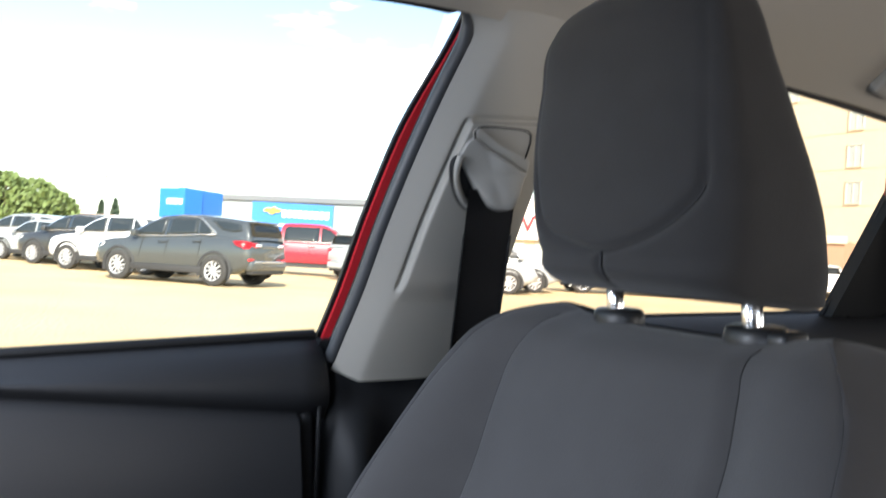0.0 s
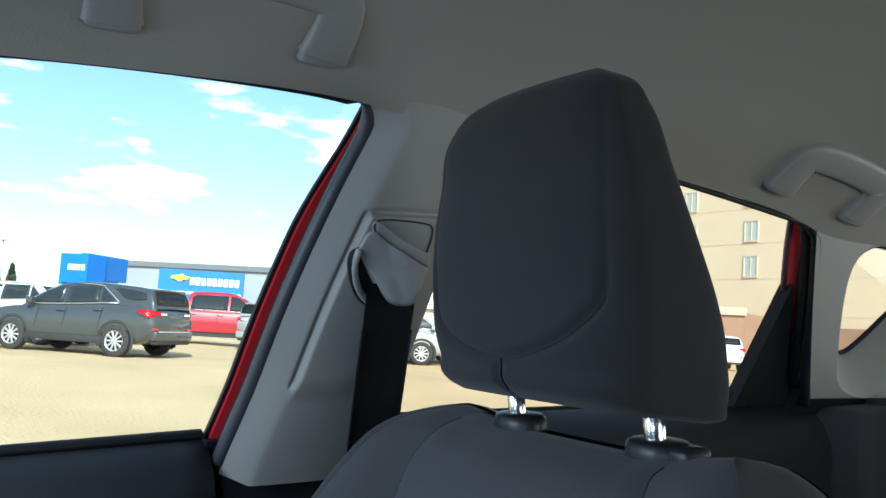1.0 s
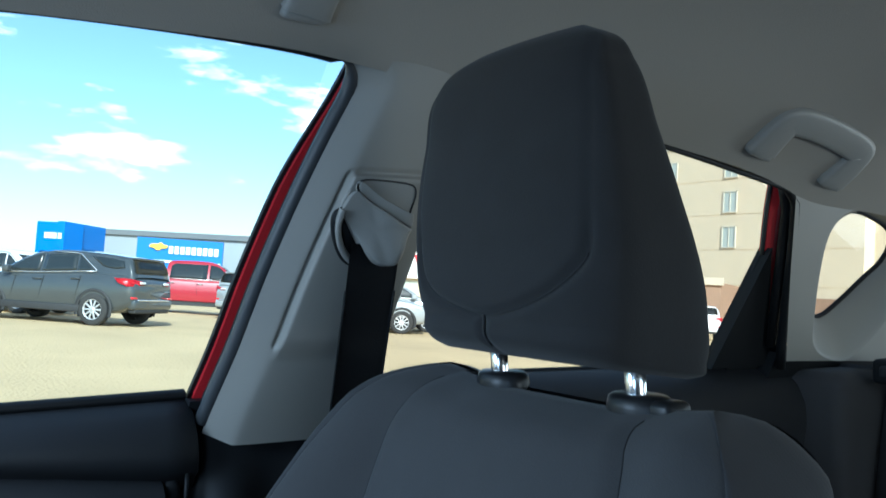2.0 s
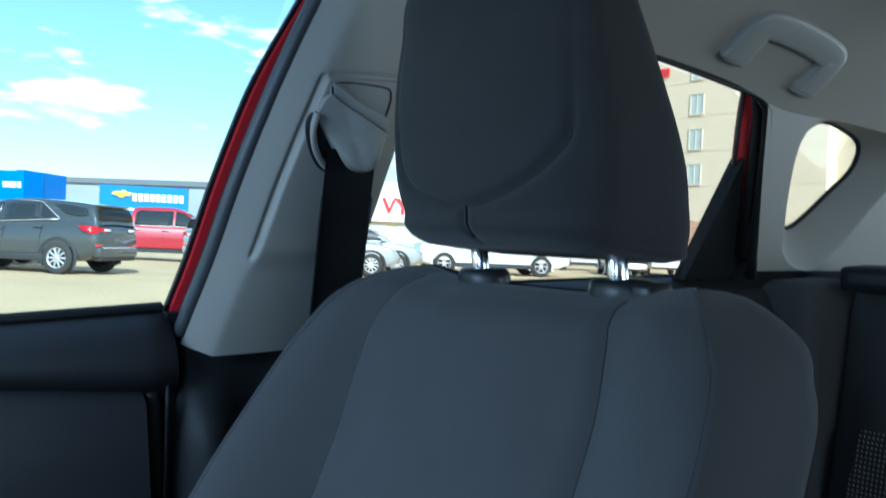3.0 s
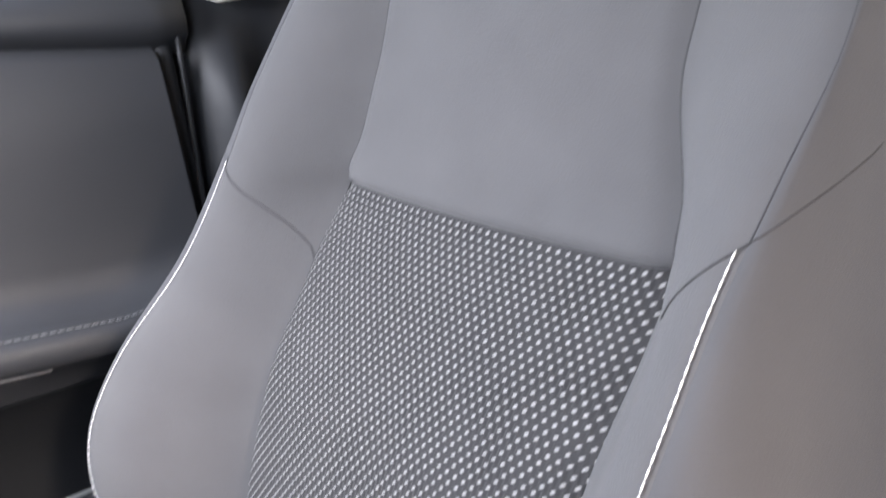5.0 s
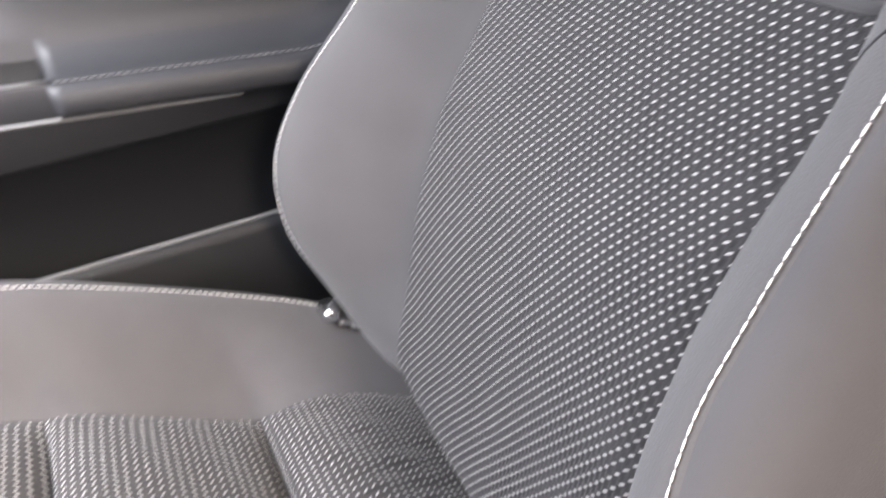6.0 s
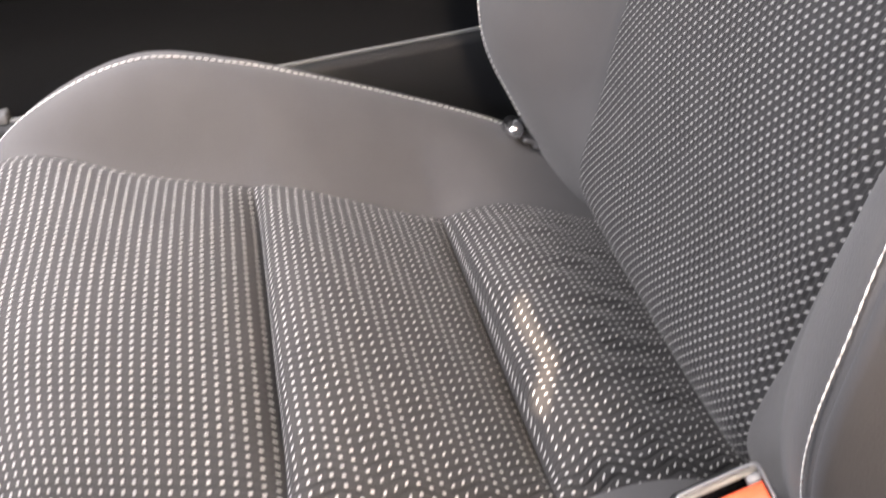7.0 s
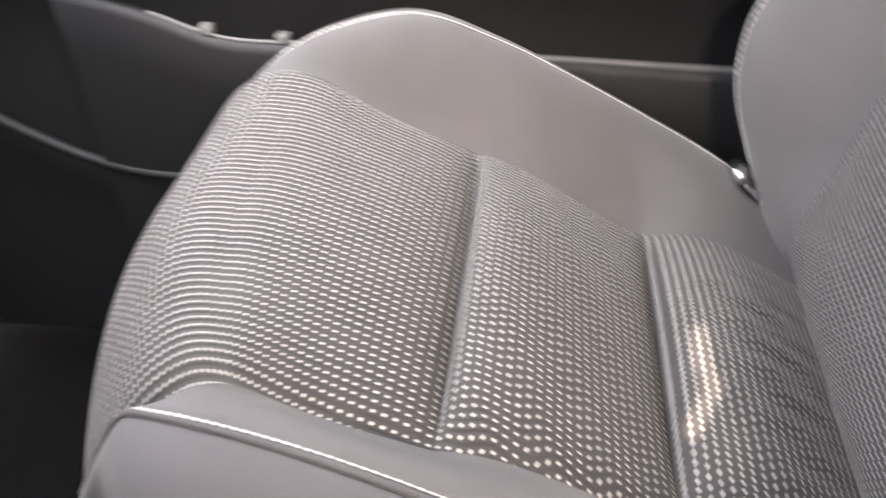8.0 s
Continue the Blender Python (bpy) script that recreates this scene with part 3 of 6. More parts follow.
# ---- belt buckle ----
buckle = thing("belt_buckle", (.262, -.13, .60), "black seat belt buckle with a red release button beside the cushion", "belt buckle", car=True)
BUCK = Matrix.Translation((.213, -.106, .785)) @ Matrix.Rotation(radians(32), 4, "Y") @ Matrix.Rotation(radians(13), 4, "X") @ Matrix.Translation((-.0037, -.0022, 0)) @ Matrix.Rotation(radians(6.5), 4, "Z")


def buckle_ring(hx, hy, r, z):
    """A rounded rectangle at a height, corner by corner."""
    out = []
    for cx, cy, a0 in ((hx - r, hy - r, 0), (r - hx, hy - r, 90), (r - hx, r - hy, 180), (hx - r, r - hy, 270)):
        out += [(cx + r * math.cos(radians(a0 + 18 * k)), cy + r * math.sin(radians(a0 + 18 * k)), z) for k in range(6)]
    return out


def buckle_part(name, bm, mat, label=""):
    bm.transform(BUCK)
    return part(name, bm, mat, buckle, label, car=True)


rows = [buckle_ring(hx, hy, r, z) for hx, hy, r, z in ((.0098, .0200, .004, -.075), (.0098, .0200, .004, .004), (.0096, .0198, .004, .0075), (.0080, .0180, .003, .0075), (.0080, .0180, .003, -.002))]
buckle_part("buckle_housing", cap(grid(rows, closed=True), rows), PLASTIC)
rows = [buckle_ring(hx, hy, r, z) for hx, hy, r, z in ((.0097, .0199, .0040, .0070), (.0098, .0200, .0040, .0105), (.0094, .0196, .0037, .0117), (.0088, .0190, .0032, .0120), (.0084, .0186, .0028, .0115), (.0083, .0185, .0027, .0070))]
buckle_part("bezel", grid(rows, closed=True), BEZEL, "pale grey plastic bezel")
buckle_part("tongue_shelf", box((-.0081, -.0180, .001), (-.0054, .0180, .0098), .0006, 2), HANDLE, "grey shelf beside the tongue slot")
for y0, y1 in ((-.0180, -.0128), (.0120, .0180)):
    buckle_part("slot_end", box((-.0052, y0, .001), (-.0014, y1, .0104), .0008, 2), BEZEL, "pale plastic end of the tongue slot")
buckle_part("tongue_slot", box((-.0053, -.0128, -.001), (-.0013, .0120, .0045)), CARPET, "dark tongue slot")
b = box((-.0012, -.0178, .002), (.0080, .0178, .0108), .0016, 3)
buckle_part("release_button", b, BUTTON, "red release button")
part("stalk", tube([BUCK @ Vector((0, 0, -.07)), (.240, -.07, .70), (.25, -.04, .55)], .012, 10, .5), PLASTIC, buckle, car=True)

# ---- passenger side: pillar, belt, doors ----
PIL_F = spline([(1.145, .094), (1.166, .098), (1.24, .117), (1.31, .132), (1.437, .169), (1.475, .183), (1.50, .192), (1.53, .200)])
PIL_R = spline([(1.14, .258), (1.215, .258), (1.305, .269), (1.4, .283), (1.50, .30)])


def pillar_front(z):
    """The front edge sweeps forward into the roof round the window's corner."""
    q = min(1, max(0, (z - 1.458) / .028))
    return PIL_F(z) - .026 * (1 - math.sqrt(1 - q * q))


def pillar(t, z):
    f, r = pillar_front(z), PIL_R(z)
    y = f + (r - f) * t
    lip = .0135 * (math.sqrt((1 - (y - f) / .027) ** 2 + .02) + 1 - (y - f) / .027) / 2 + .035 * max(0, (t - .9) / .1) ** 2
    line = PIL_F(z) + .027
    raised = step(-.001, .0045, y - line) * step(1.226, 1.250, z) * (1 - step(1.392, 1.396, z))
    groove = .004 * math.exp(-((y - line) / .0022) ** 2) * step(1.238, 1.246, z) * (1 - step(1.395, 1.399, z))
    groove += .003 * math.exp(-((z - 1.397) / .0022) ** 2) * step(0, .01, y - line)
    belly = .006 * math.sin(math.pi * t)
    return side(y, z, lip - .0045 * raised + groove - belly)


def pillar_foot(t):
    """The lower edge of the trim climbs over its bevelled front."""
    return 1.1485 + .012 * max(0, 1 - t / .16)


b_pillar = thing("b_pillar_trim", (-.32, .18, 1.15), "light grey plastic trim covering the door pillar", "pillar trim", car=True)
part("pillar_cover", grid([[pillar(k / 110, max(z, pillar_foot(k / 110))) for k in range(111)] for z in levels(1.148, 1.535, 230)]), TRIM, b_pillar, car=True)


def lower_pillar(t, z):
    y = PIL_F(1.148) - .012 + (.19) * t - .10 * (1.148 - z)
    x = side(y, 1.146).x - .012
    bulge = .035 * math.exp(-((t - .22) / .13) ** 2) * step(1.15, 1.06, z)
    return Vector((x + bulge - .03 * max(0, 1 - t / .12) ** 2, y, z))


part("lower_cover", grid([[lower_pillar(k / 24, z) for k in range(25)] for z in levels(.45, 1.158, 30)]), PLASTIC, b_pillar, "black lower pillar cover", car=True)

# belt slot, guide and webbing
# no hole is cut: a black patch on the trim paints the slot's shade
slot = [side(y, z, -.0135) for y, z in ((.172, 1.366), (.190, 1.368), (.206, 1.345), (.208, 1.320), (.197, 1.314), (.184, 1.321), (.173, 1.340), (.168, 1.357))]
part("belt_slot", slab(loop_rounded(slot, 3), (-.004, 0, 0)), RUBBER_AND_SHADE, b_pillar, "black patch standing in for the shaded belt slot", car=True)
hook = [side(y, z, -.0155) for y, z in ((.1755, 1.364), (.1735, 1.352), (.1775, 1.337), (.1865, 1.324), (.196, 1.3185))]
part("slot_rim", tube(rounded(hook, 3), .0028, 10, 1.3), HANDLE, b_pillar, car=True)


def guide_shell(outline, height, steps=((1.0, 0), (1.0, .8), (.985, .96), (.95, 1.0), (.8, 1.0), (.5, 1.0), (.2, 1.0)), base=-.002, soft=1):
    """A moulded cover over an outline on the pillar; height: how far each place of its face stands off the pillar."""
    edge = loop_rounded([(y, z, 0) for y, z in outline], soft)
    full = []
    for p, q in zip(edge, edge[1:] + edge[:1]):
        full += [p.lerp(q, k / 4) for k in range(4)]
    cy, cz = sum(p.x for p in full) / len(full), sum(p.y for p in full) / len(full)
    rows = []
    for q, h in steps:
        row = []
        for p in full:
            y, z = cy + (p.x - cy) * q, cz + (p.y - cz) * q
            row.append(side(y, z, -.0128 - base - (height(y, z) - base) * h))
        rows.append(row)
    bm = grid(rows, closed=True)
    bm.verts.ensure_lookup_table()
    n = len(full)
    bm.faces.new([bm.verts[(len(rows) - 1) * n + k] for k in range(n)])
    return bm


# the lower cover swells towards the belt; its rear end stands clear of the pillar
GUIDE = [(.1735, 1.3640), (.1765, 1.3655), (.1800, 1.3760), (.1855, 1.3806), (.1921, 1.3746), (.2109, 1.3619), (.2300, 1.3515), (.2385, 1.3480), (.2350, 1.3440), (.2313, 1.3274), (.2281, 1.3173), (.2232, 1.3147),
         (.2137, 1.3163), (.2052, 1.3220), (.1916, 1.3396), (.1792, 1.3567)]
part("belt_guide", guide_shell(GUIDE, lambda y, z: .003 + .013 * step(.176, .225, y) + .006 * step(1.350, 1.322, z) - .0015 * math.exp(-((y - .2075 - .35 * (1.345 - z)) / .006) ** 2)), HANDLE, b_pillar, "moulded grey belt guide", car=True)
CAP = [(.1849, 1.3875), (.1859, 1.3806), (.1921, 1.3746), (.2109, 1.3619), (.2300, 1.3525), (.2390, 1.3485), (.2398, 1.3613), (.2422, 1.3761), (.2411, 1.3841), (.2356, 1.3879), (.2134, 1.3894), (.1939, 1.3899)]
part("guide_cap", guide_shell(CAP, lambda y, z: .0006), HANDLE, b_pillar, "slider cap", car=True)
ARM = [(.1868, 1.3868), (.1875, 1.3806), (.1928, 1.3752), (.2115, 1.3625), (.2300, 1.3532), (.2378, 1.3495), (.2390, 1.3520), (.2385, 1.3608), (.2330, 1.3620), (.2232, 1.3665), (.2090, 1.3735), (.1952, 1.3835), (.1905, 1.3875)]
part("guide_arm", guide_shell(ARM, lambda y, z: .002 + .011 * step(.183, .236, y)), HANDLE, b_pillar, "grey sliding arm", car=True)
part("guide_gap", tube([side(p.x, p.y, -.0140) for p in loop_rounded([(y, z, 0) for y, z in CAP], 1)], .0008, 5), SEAM, b_pillar, car=True)

seat_belt = thing("seat_belt", (-.3, .22, .5), "black woven seat belt hanging down the pillar", "seat belt", car=True)
rows = []
for i in range(40):
    z = 1.335 - i * .021
    zz = max(z, 1.15)
    yc = .2105 + (1.335 - z) * .09
    x = side(yc, zz, -.0205).x + (0 if z > 1.15 else (1.15 - z) * .02)
    rows.append([(x + .1 * (k - 8) / 8 * .0235, yc + (k - 8) / 8 * .0235, z) for k in range(17)])
b = grid(rows)
bmesh.ops.solidify(b, geom=b.faces[:], thickness=.0014)
web = part("webbing", b, WEBBING, seat_belt, car=True)
for k in (0, 16):
    part("selvage", tube([Vector(row[k]) + Vector((.0006, 0, 0)) for row in rows[2:]], .0013, 6), RUBBER_AND_SHADE, web, car=True)

# frames and seals of the two windows
GL = .062


def strip(rows_yz, o, width, depth, mat, name, parent, label=""):
    """A bar of rectangular section that follows a line on the side of the car."""
    rows = []
    for y, z in rows_yz:
        rows.append([side(y, z, o), side(y + width, z, o), side(y + width, z, o + depth), side(y, z, o + depth)])
    return part(name, cap(grid(rows, closed=True), rows), mat, parent, label, car=True, smooth=False)


front_door = thing("front_door", (-.37, -.4, .4), "closed front passenger door with a black panel and red outer frame", "car door", car=True)
PF = [(PIL_F(z), z) for z in levels(1.17, 1.52, 26)]
strip([(y - .0082 + .008 * step(1.38, 1.48, z), z) for y, z in PF if z > 1.180], .0445, .0110, .012, RED_BODY, "frame_edge", front_door, "red painted door frame")
strip([(y - .003 + .008 * step(1.38, 1.48, z), z) for y, z in PF], .0525, .012, .006, RUBBER_AND_SHADE, "frame_gap", front_door)
strip([(y - .0122 + .008 * step(1.38, 1.48, z), z) for y, z in PF], .0497, .0040, .006, RUBBER_AND_SHADE, "glass_run", front_door, "black window channel")
part("door_seal", tube([side(y + .001, z, .036) for y, z in PF], .0045, 8), RUBBER_AND_SHADE, front_door, car=True)
HEAD = [(-.75, 1.30), (-.60, 1.385), (-.45, 1.445), (-.30, 1.477), (-.10, 1.489), (.0, 1.490), (.093, 1.488), (.150, 1.484), (.176, 1.477)]
HEADS = [(p.x, p.y) for p in rounded([(y, z, 0) for y, z in HEAD], 2)]
# one seal runs up the pillar, round the corner and on under the roof
bend = [(pillar_front(z) - .001, z, .020) for z in levels(1.17, 1.456, 22)] + [(pillar_front(1.458 + .028 * math.sin(a)) - .001 * math.cos(a), 1.458 + .028 * math.sin(a) + .003 * (1 - math.cos(a)), .020 - .010 * (1 - math.cos(a))) for a in levels(.1, 1.5, 14)]
part("door_seal", tube([side(*p) for p in bend], .0074, 12, taper=[1 - .5 * step(1.470, 1.489, z) for y, z, o in bend]), SEAL, front_door, "grey rubber door seal", car=True)
part("door_seal", tube([side(bend[-1][0], bend[-1][1], .010)] + [side(y, z + .003, .010) for y, z in HEADS[::-1] if y < bend[-1][0] - .006], .0035, 8), RUBBER_AND_SHADE, front_door, "black rubber door seal", car=True)
rows = [[side(y, z + .013, .025), side(y, z + .036, .025), side(y, z + .044, .07), side(y, z + .032, .07)] for y, z in HEADS]
part("frame_header", cap(grid(rows, closed=True), rows), RUBBER_AND_SHADE, front_door, car=True, smooth=False)
b = slab([side(-.95, 1.17, GL), side(.115, 1.17, GL)] + [side(y, z + .033, GL) for y, z in HEADS[::-1]] + [side(-.95, 1.22, GL)], (-.004, 0, 0))
glass = part("window_glass", b, GLASS, front_door, "clear side window", car=True, smooth=False)
glass.visible_shadow = False

# door inner panel, as a section swept along the car
D_SEC = [(-.378, 1.188), (-.368, 1.1905), (-.352, 1.187), (-.336, 1.177), (-.326, 1.160), (-.322, 1.143), (-.324, 1.129), (-.332, 1.123), (-.340, 1.112)]


def crease(y):
    """The line below the padded top climbs towards the front."""
    return .15 * min(.45, max(0, .07 - y))


def door_roll(y):
    return [(x, y, z + crease(y) * step(1.18, 1.125, z)) for x, z in D_SEC]


YD = levels(-.95, .089, 40)
part("upper_panel", grid([door_roll(y) for y in YD] + [[(x - .004, .0915, z - .002) for x, z in D_SEC], [(x - .03, .0935, z - .004) for x, z in D_SEC]]), PLASTIC_SOFT, front_door, "padded black door top", car=True)
W_SEC = [(-.378, 1.192), (-.366, 1.198), (-.358, 1.195), (-.360, 1.188)]
part("belt_seal", grid([[(x, y, z) for x, z in W_SEC] for y in YD], closed=True), RUBBER_AND_SHADE, front_door, car=True)


def arm_z(y):
    return .930 + .16 * max(0, -.03 - y) - .02 * step(-.5, -.8, y)


def arm_out(y):
    return -.265 - .02 * step(-.02, .06, y) - .012 * step(-.35, -.7, y)


rows = []
YP = sorted(levels(-.95, .06, 60) + [-.4405, -.4395, -.4380, -.2205, -.2190, -.2180])
for y in YP:
    a, o = arm_z(y), arm_out(y)
    sunk = .034 if -.44 < y < -.2185 else 0.0      # the grip recess goes down behind the armrest's edge
    rows.append([(-.339, y, 1.122 + crease(y)), (-.328, y, 1.117 + crease(y)), (-.322, y, 1.110 + crease(y)), (-.318, y, 1.06), (-.316, y, 1.0), (-.314, y, a + .035), (-.312, y, a + .025), (-.3115, y, a + .024),
                 (-.310, y, a + .020 - sunk), (-.306, y, a + .014 - sunk), (-.292, y, a + .006 - .8 * sunk), (-.279, y, a + .0046 - .8 * sunk), (-.2775, y, a + .0044), (-.276, y, a + .0043)] + (
                [(o - .008, y, a + .003), (o - .0015, y, a + .0005), (o + .002, y, a - .005), (o + .0025, y, a - .017), (o - .001, y, a - .0225), (o - .012, y, a - .024)] if y > -.2185 else
                [(o - .0075, y, a + .004), (o - .0058, y, a + .003), (o - .0052, y, a), (o - .0042, y, a - .021), (o - .0055, y, a - .0230), (o - .012, y, a - .024)]))
part("middle_panel", grid(rows), PLASTIC_SOFT, front_door, "padded black door panel with an armrest", car=True)
part("stitching", stitches([(arm_out(y) - .006, y, arm_z(y) + .0038) for y in levels(-.214, -.012, 40)], .0050, .0010, .0006), GREY_LINE, front_door, "grey contrast stitching", car=True)
part("armrest_trim", tube([(arm_out(y) - .004, y, arm_z(y) - .0240) for y in levels(-.6, -.09, 40)], .0018, 6), GREY_LINE, front_door, "thin grey accent line", car=True)
rows, skirt = [], []
for y in levels(-.95, .06, 60):
    a, z = arm_z(y), .8825 - .066 * max(y, -.45)
    z = min(z, a - .030)
    skirt.append([(arm_out(y) - .012, y, a - .024), (-.279, y, a - .026), (-.281, y, (a + z) / 2), (-.286, y, z + .004), (-.290, y, z), (-.302, y, z - .004)])
    rows.append([(-.300, y, z - .003), (-.310, y, z - .012), (-.322, y, .85), (-.330, y, .82), (-.334, y, .78), (-.336, y, .62), (-.335, y, .405)])
# Paler skirt over a near-black panel: light and shade put into the colour.
part("armrest_skirt", grid(skirt), PLASTIC_SOFT, front_door, "black plastic skirt below the armrest", car=True)
part("lower_panel", grid(rows), RUBBER_AND_SHADE, front_door, "lower door panel, near black for the shade down there", car=True)
# added sheet in the grip recess, near black to deepen its shade
rows = []
for y in levels(-.436, -.2215, 12):
    a = arm_z(y)
    rows.append([(-.3095, y, a + .010), (-.3085, y, a - .008), (-.3045, y, a - .016), (-.291, y, a - .0175), (-.2805, y, a - .0195), (-.279, y, a - .004)])
part("pull_pocket", grid(rows), RUBBER_AND_SHADE, front_door, "grip recess lined near black to deepen its shade", car=True)
part("pull_edge", tube([(-.2715, y, arm_z(y) + .0046) for y in levels(-.42, -.217, 12)], .0010, 6), GREY_LINE, front_door, car=True)
# map pocket
rows = []
POCK = spline([(-.95, .86), (-.70, .855), (-.63, .836), (-.57, .813), (-.48, .805), (-.25, .793), (-.06, .782), (.05, .778)])
for y in levels(-.72, .05, 60):
    zt = POCK(y)
    rows.append([(-.322, y, zt - .006), (-.314, y, zt + .001), (-.305, y, zt), (-.301, y, zt - .010), (-.306, y, zt - .06), (-.312, y, .62), (-.318, y, .48)])
# The pocket is near black as well, for the shade low on the door.
part("map_pocket", grid(rows), RUBBER_AND_SHADE, front_door, "black map pocket with a pale grey rim", car=True)
part("pocket_rim", tube([(-.308, y, POCK(y) + .0015) for y in levels(-.63, -.05, 60)], .0020, 6), GREY_LINE, front_door, car=True)
for y in (-.575, -.50):
    part("clip", box((-.318, y - .006, POCK(y)), (-.304, y + .006, POCK(y) + .010), .002), GREY_LINE, front_door, car=True)
part("lower_rim", tube(rounded([(-.318, -.90, .76), (-.316, -.82, .708), (-.314, -.72, .661), (-.312, -.63, .650), (-.310, -.45, .648)], 3), .006, 8), RUBBER_AND_SHADE, front_door, car=True)
b = slab([side(y, z, .030) for y, z in ((.088, 1.189), (.107, 1.189), (.118, 1.150), (.118, .60), (.060, .60), (.080, 1.12))], (-.03, 0, 0))
part("shut_panel", b, PLASTIC, front_door, "black rear edge of the door", car=True, smooth=False)
part("door_edge", box((-.40, .062, .45), (-.331, .078, 1.122), .006), PLASTIC, front_door, car=True)
part("door_seal", tube([(-.338 + .012 * math.sin(z * 2), .082 - .06 * (1.13 - z) ** 1, z) for z in levels(.5, 1.135, 20)], .0022, 8), PLASTIC, front_door, car=True)
rows = [[(-.44, y, .30), (-.455, y, .60), (-.445, y, 1.0), (-.415, y, 1.18), (-.40, y, 1.185)] for y in (-.95, -.4, .09)]
part("outer_skin", grid(rows), RED_BODY, front_door, "red painted outer skin", car=True)

rear_door = thing("rear_door", (-.36, .6, .4), "closed rear passenger door with red frame and black panel", "car door", car=True)
RT = [(p.x, p.y) for p in rounded([(y, z, 0) for y, z in ((.285, 1.480), (.40, 1.472), (.56, 1.448), (.643, 1.434), (.724, 1.420), (.760, 1.412))], 2)]
rows = [[side(y, z + .012, .030), side(y, z + .032, .028), side(y, z + .032, .06), side(y, z + .012, .06)] for y, z in RT]
part("frame_header", cap(grid(rows, closed=True), rows), RUBBER_AND_SHADE, rear_door, car=True, smooth=False)
part("header_seal", tube([side(y, z - .0115, .003) for y, z in RT], .0034, 8), RUBBER_AND_SHADE, rear_door, car=True)
RED_L = [(.740, 1.420), (.742, 1.413), (.749, 1.389), (.758, 1.364), (.770, 1.333), (.794, 1.285), (.811, 1.250)]
RED_R = [(.752, 1.424), (.756, 1.412), (.764, 1.393), (.774, 1.364), (.787, 1.326), (.803, 1.282), (.815, 1.250)]
rows = [[side(a, za, .034), side((a + c) / 2, (za + zc) / 2, .029), side(c, zc, .030), side(c, zc, .042), side(a, za, .042)] for (a, za), (c, zc) in zip(RED_L, RED_R)]
part("frame_edge", cap(grid(rows, closed=True), rows), RED_BODY, rear_door, "red painted door frame", car=True, smooth=False)
part("glass_run", tube([side(y - .0025, z, .036) for y, z in RED_L[:5]], .0028, 8), SEAL, rear_door, "grey window channel", car=True)
part("door_seal", tube([side(y + .0012, z, .028) for y, z in RED_R], .0018, 8), RUBBER_AND_SHADE, rear_door, "black rubber door seal", car=True)
part("door_seal", tube([side(y, z, .018) for y, z in ((.738, 1.412), (.744, 1.404), (.756, 1.388), (.774, 1.341), (.793, 1.292), (.822, 1.215))], .0062, 10), RUBBER_AND_SHADE, rear_door, "black inner door seal", car=True)
part("door_seal", tube([side(y, z, .006) for y, z in ((.718, 1.414), (.732, 1.409), (.752, 1.394), (.772, 1.351), (.796, 1.288), (.826, 1.215), (.840, 1.185))], .0062, 10), RUBBER_AND_SHADE, rear_door, "black rubber door seal", car=True)
part("corner_panel", slab([side(y, z, .026) for y, z in ((.769, 1.341), (.760, 1.292), (.740, 1.185), (.90, 1.185), (.835, 1.205), (.812, 1.245), (.795, 1.283), (.773, 1.330))], (-.02, 0, 0)), PLASTIC, rear_door, "black corner panel", car=True, smooth=False)
part("seal_backing", slab([side(y, z, .045) for y, z in ((.783, 1.365), (.781, 1.335), (.774, 1.292), (.757, 1.185), (.90, 1.185), (.89, 1.22), (.868, 1.255), (.842, 1.30), (.820, 1.345), (.805, 1.375))], (-.004, 0, 0)), RUBBER_AND_SHADE, rear_door, car=True, smooth=False)
part("glass_run", tube([side(y, z, .038) for y, z in ((.778, 1.358), (.772, 1.342), (.765, 1.292), (.744, 1.185))], .0045, 8), RUBBER_AND_SHADE, rear_door, car=True)
b = slab([side(y, z, .034) for y, z in ((.808, 1.262), (.822, 1.262), (.900, 1.19), (.92, .95), (.78, .95), (.78, 1.19))], (-.012, 0, 0))
part("shut_panel", b, PLASTIC, rear_door, "black rear edge of the door", car=True, smooth=False)
b = slab([side(y, z, GL) for y, z in ((.24, 1.15), (.80, 1.15), (.80, 1.40), (.75, 1.425), (.46, 1.47), (.24, 1.485))], (-.004, 0, 0))
glass = part("window_glass", b, GLASS_REAR, rear_door, "clear side window", car=True, smooth=False)
glass.visible_shadow = False
RD_SEC = [(.064, 1.1865), (.056, 1.192), (.046, 1.1905), (.030, 1.182), (.012, 1.166), (.002, 1.142), (0, 1.115), (.004, 1.09), (.0, 1.06), (-.01, .95), (-.006, .70), (0, .45)]


def rear_sill(y):
    """The rear door's top falls a little towards the back."""
    return .003 - .022 * (y - .39)


rows = []
for y in levels(.22, .90, 30):
    rows.append([(side(y, 1.19).x - 1.093 * o, y, z + rear_sill(y)) for o, z in RD_SEC])
part("door_panel", grid(rows), PLASTIC_SOFT, rear_door, "padded black door top", car=True)
part("belt_seal", tube([(side(y, 1.19).x - .064, y, 1.1905 + rear_sill(y)) for y in levels(.24, .79, 20)], .005, 8), RUBBER_AND_SHADE, rear_door, car=True)
rows = [[(-.40 + .1 * (y - .3), y, .30), (-.415 + .1 * (y - .3), y, .70), (-.395 + .1 * (y - .3), y, 1.0), (-.375 + .1 * (y - .3), y, 1.175)] for y in (.10, .5, .95)]
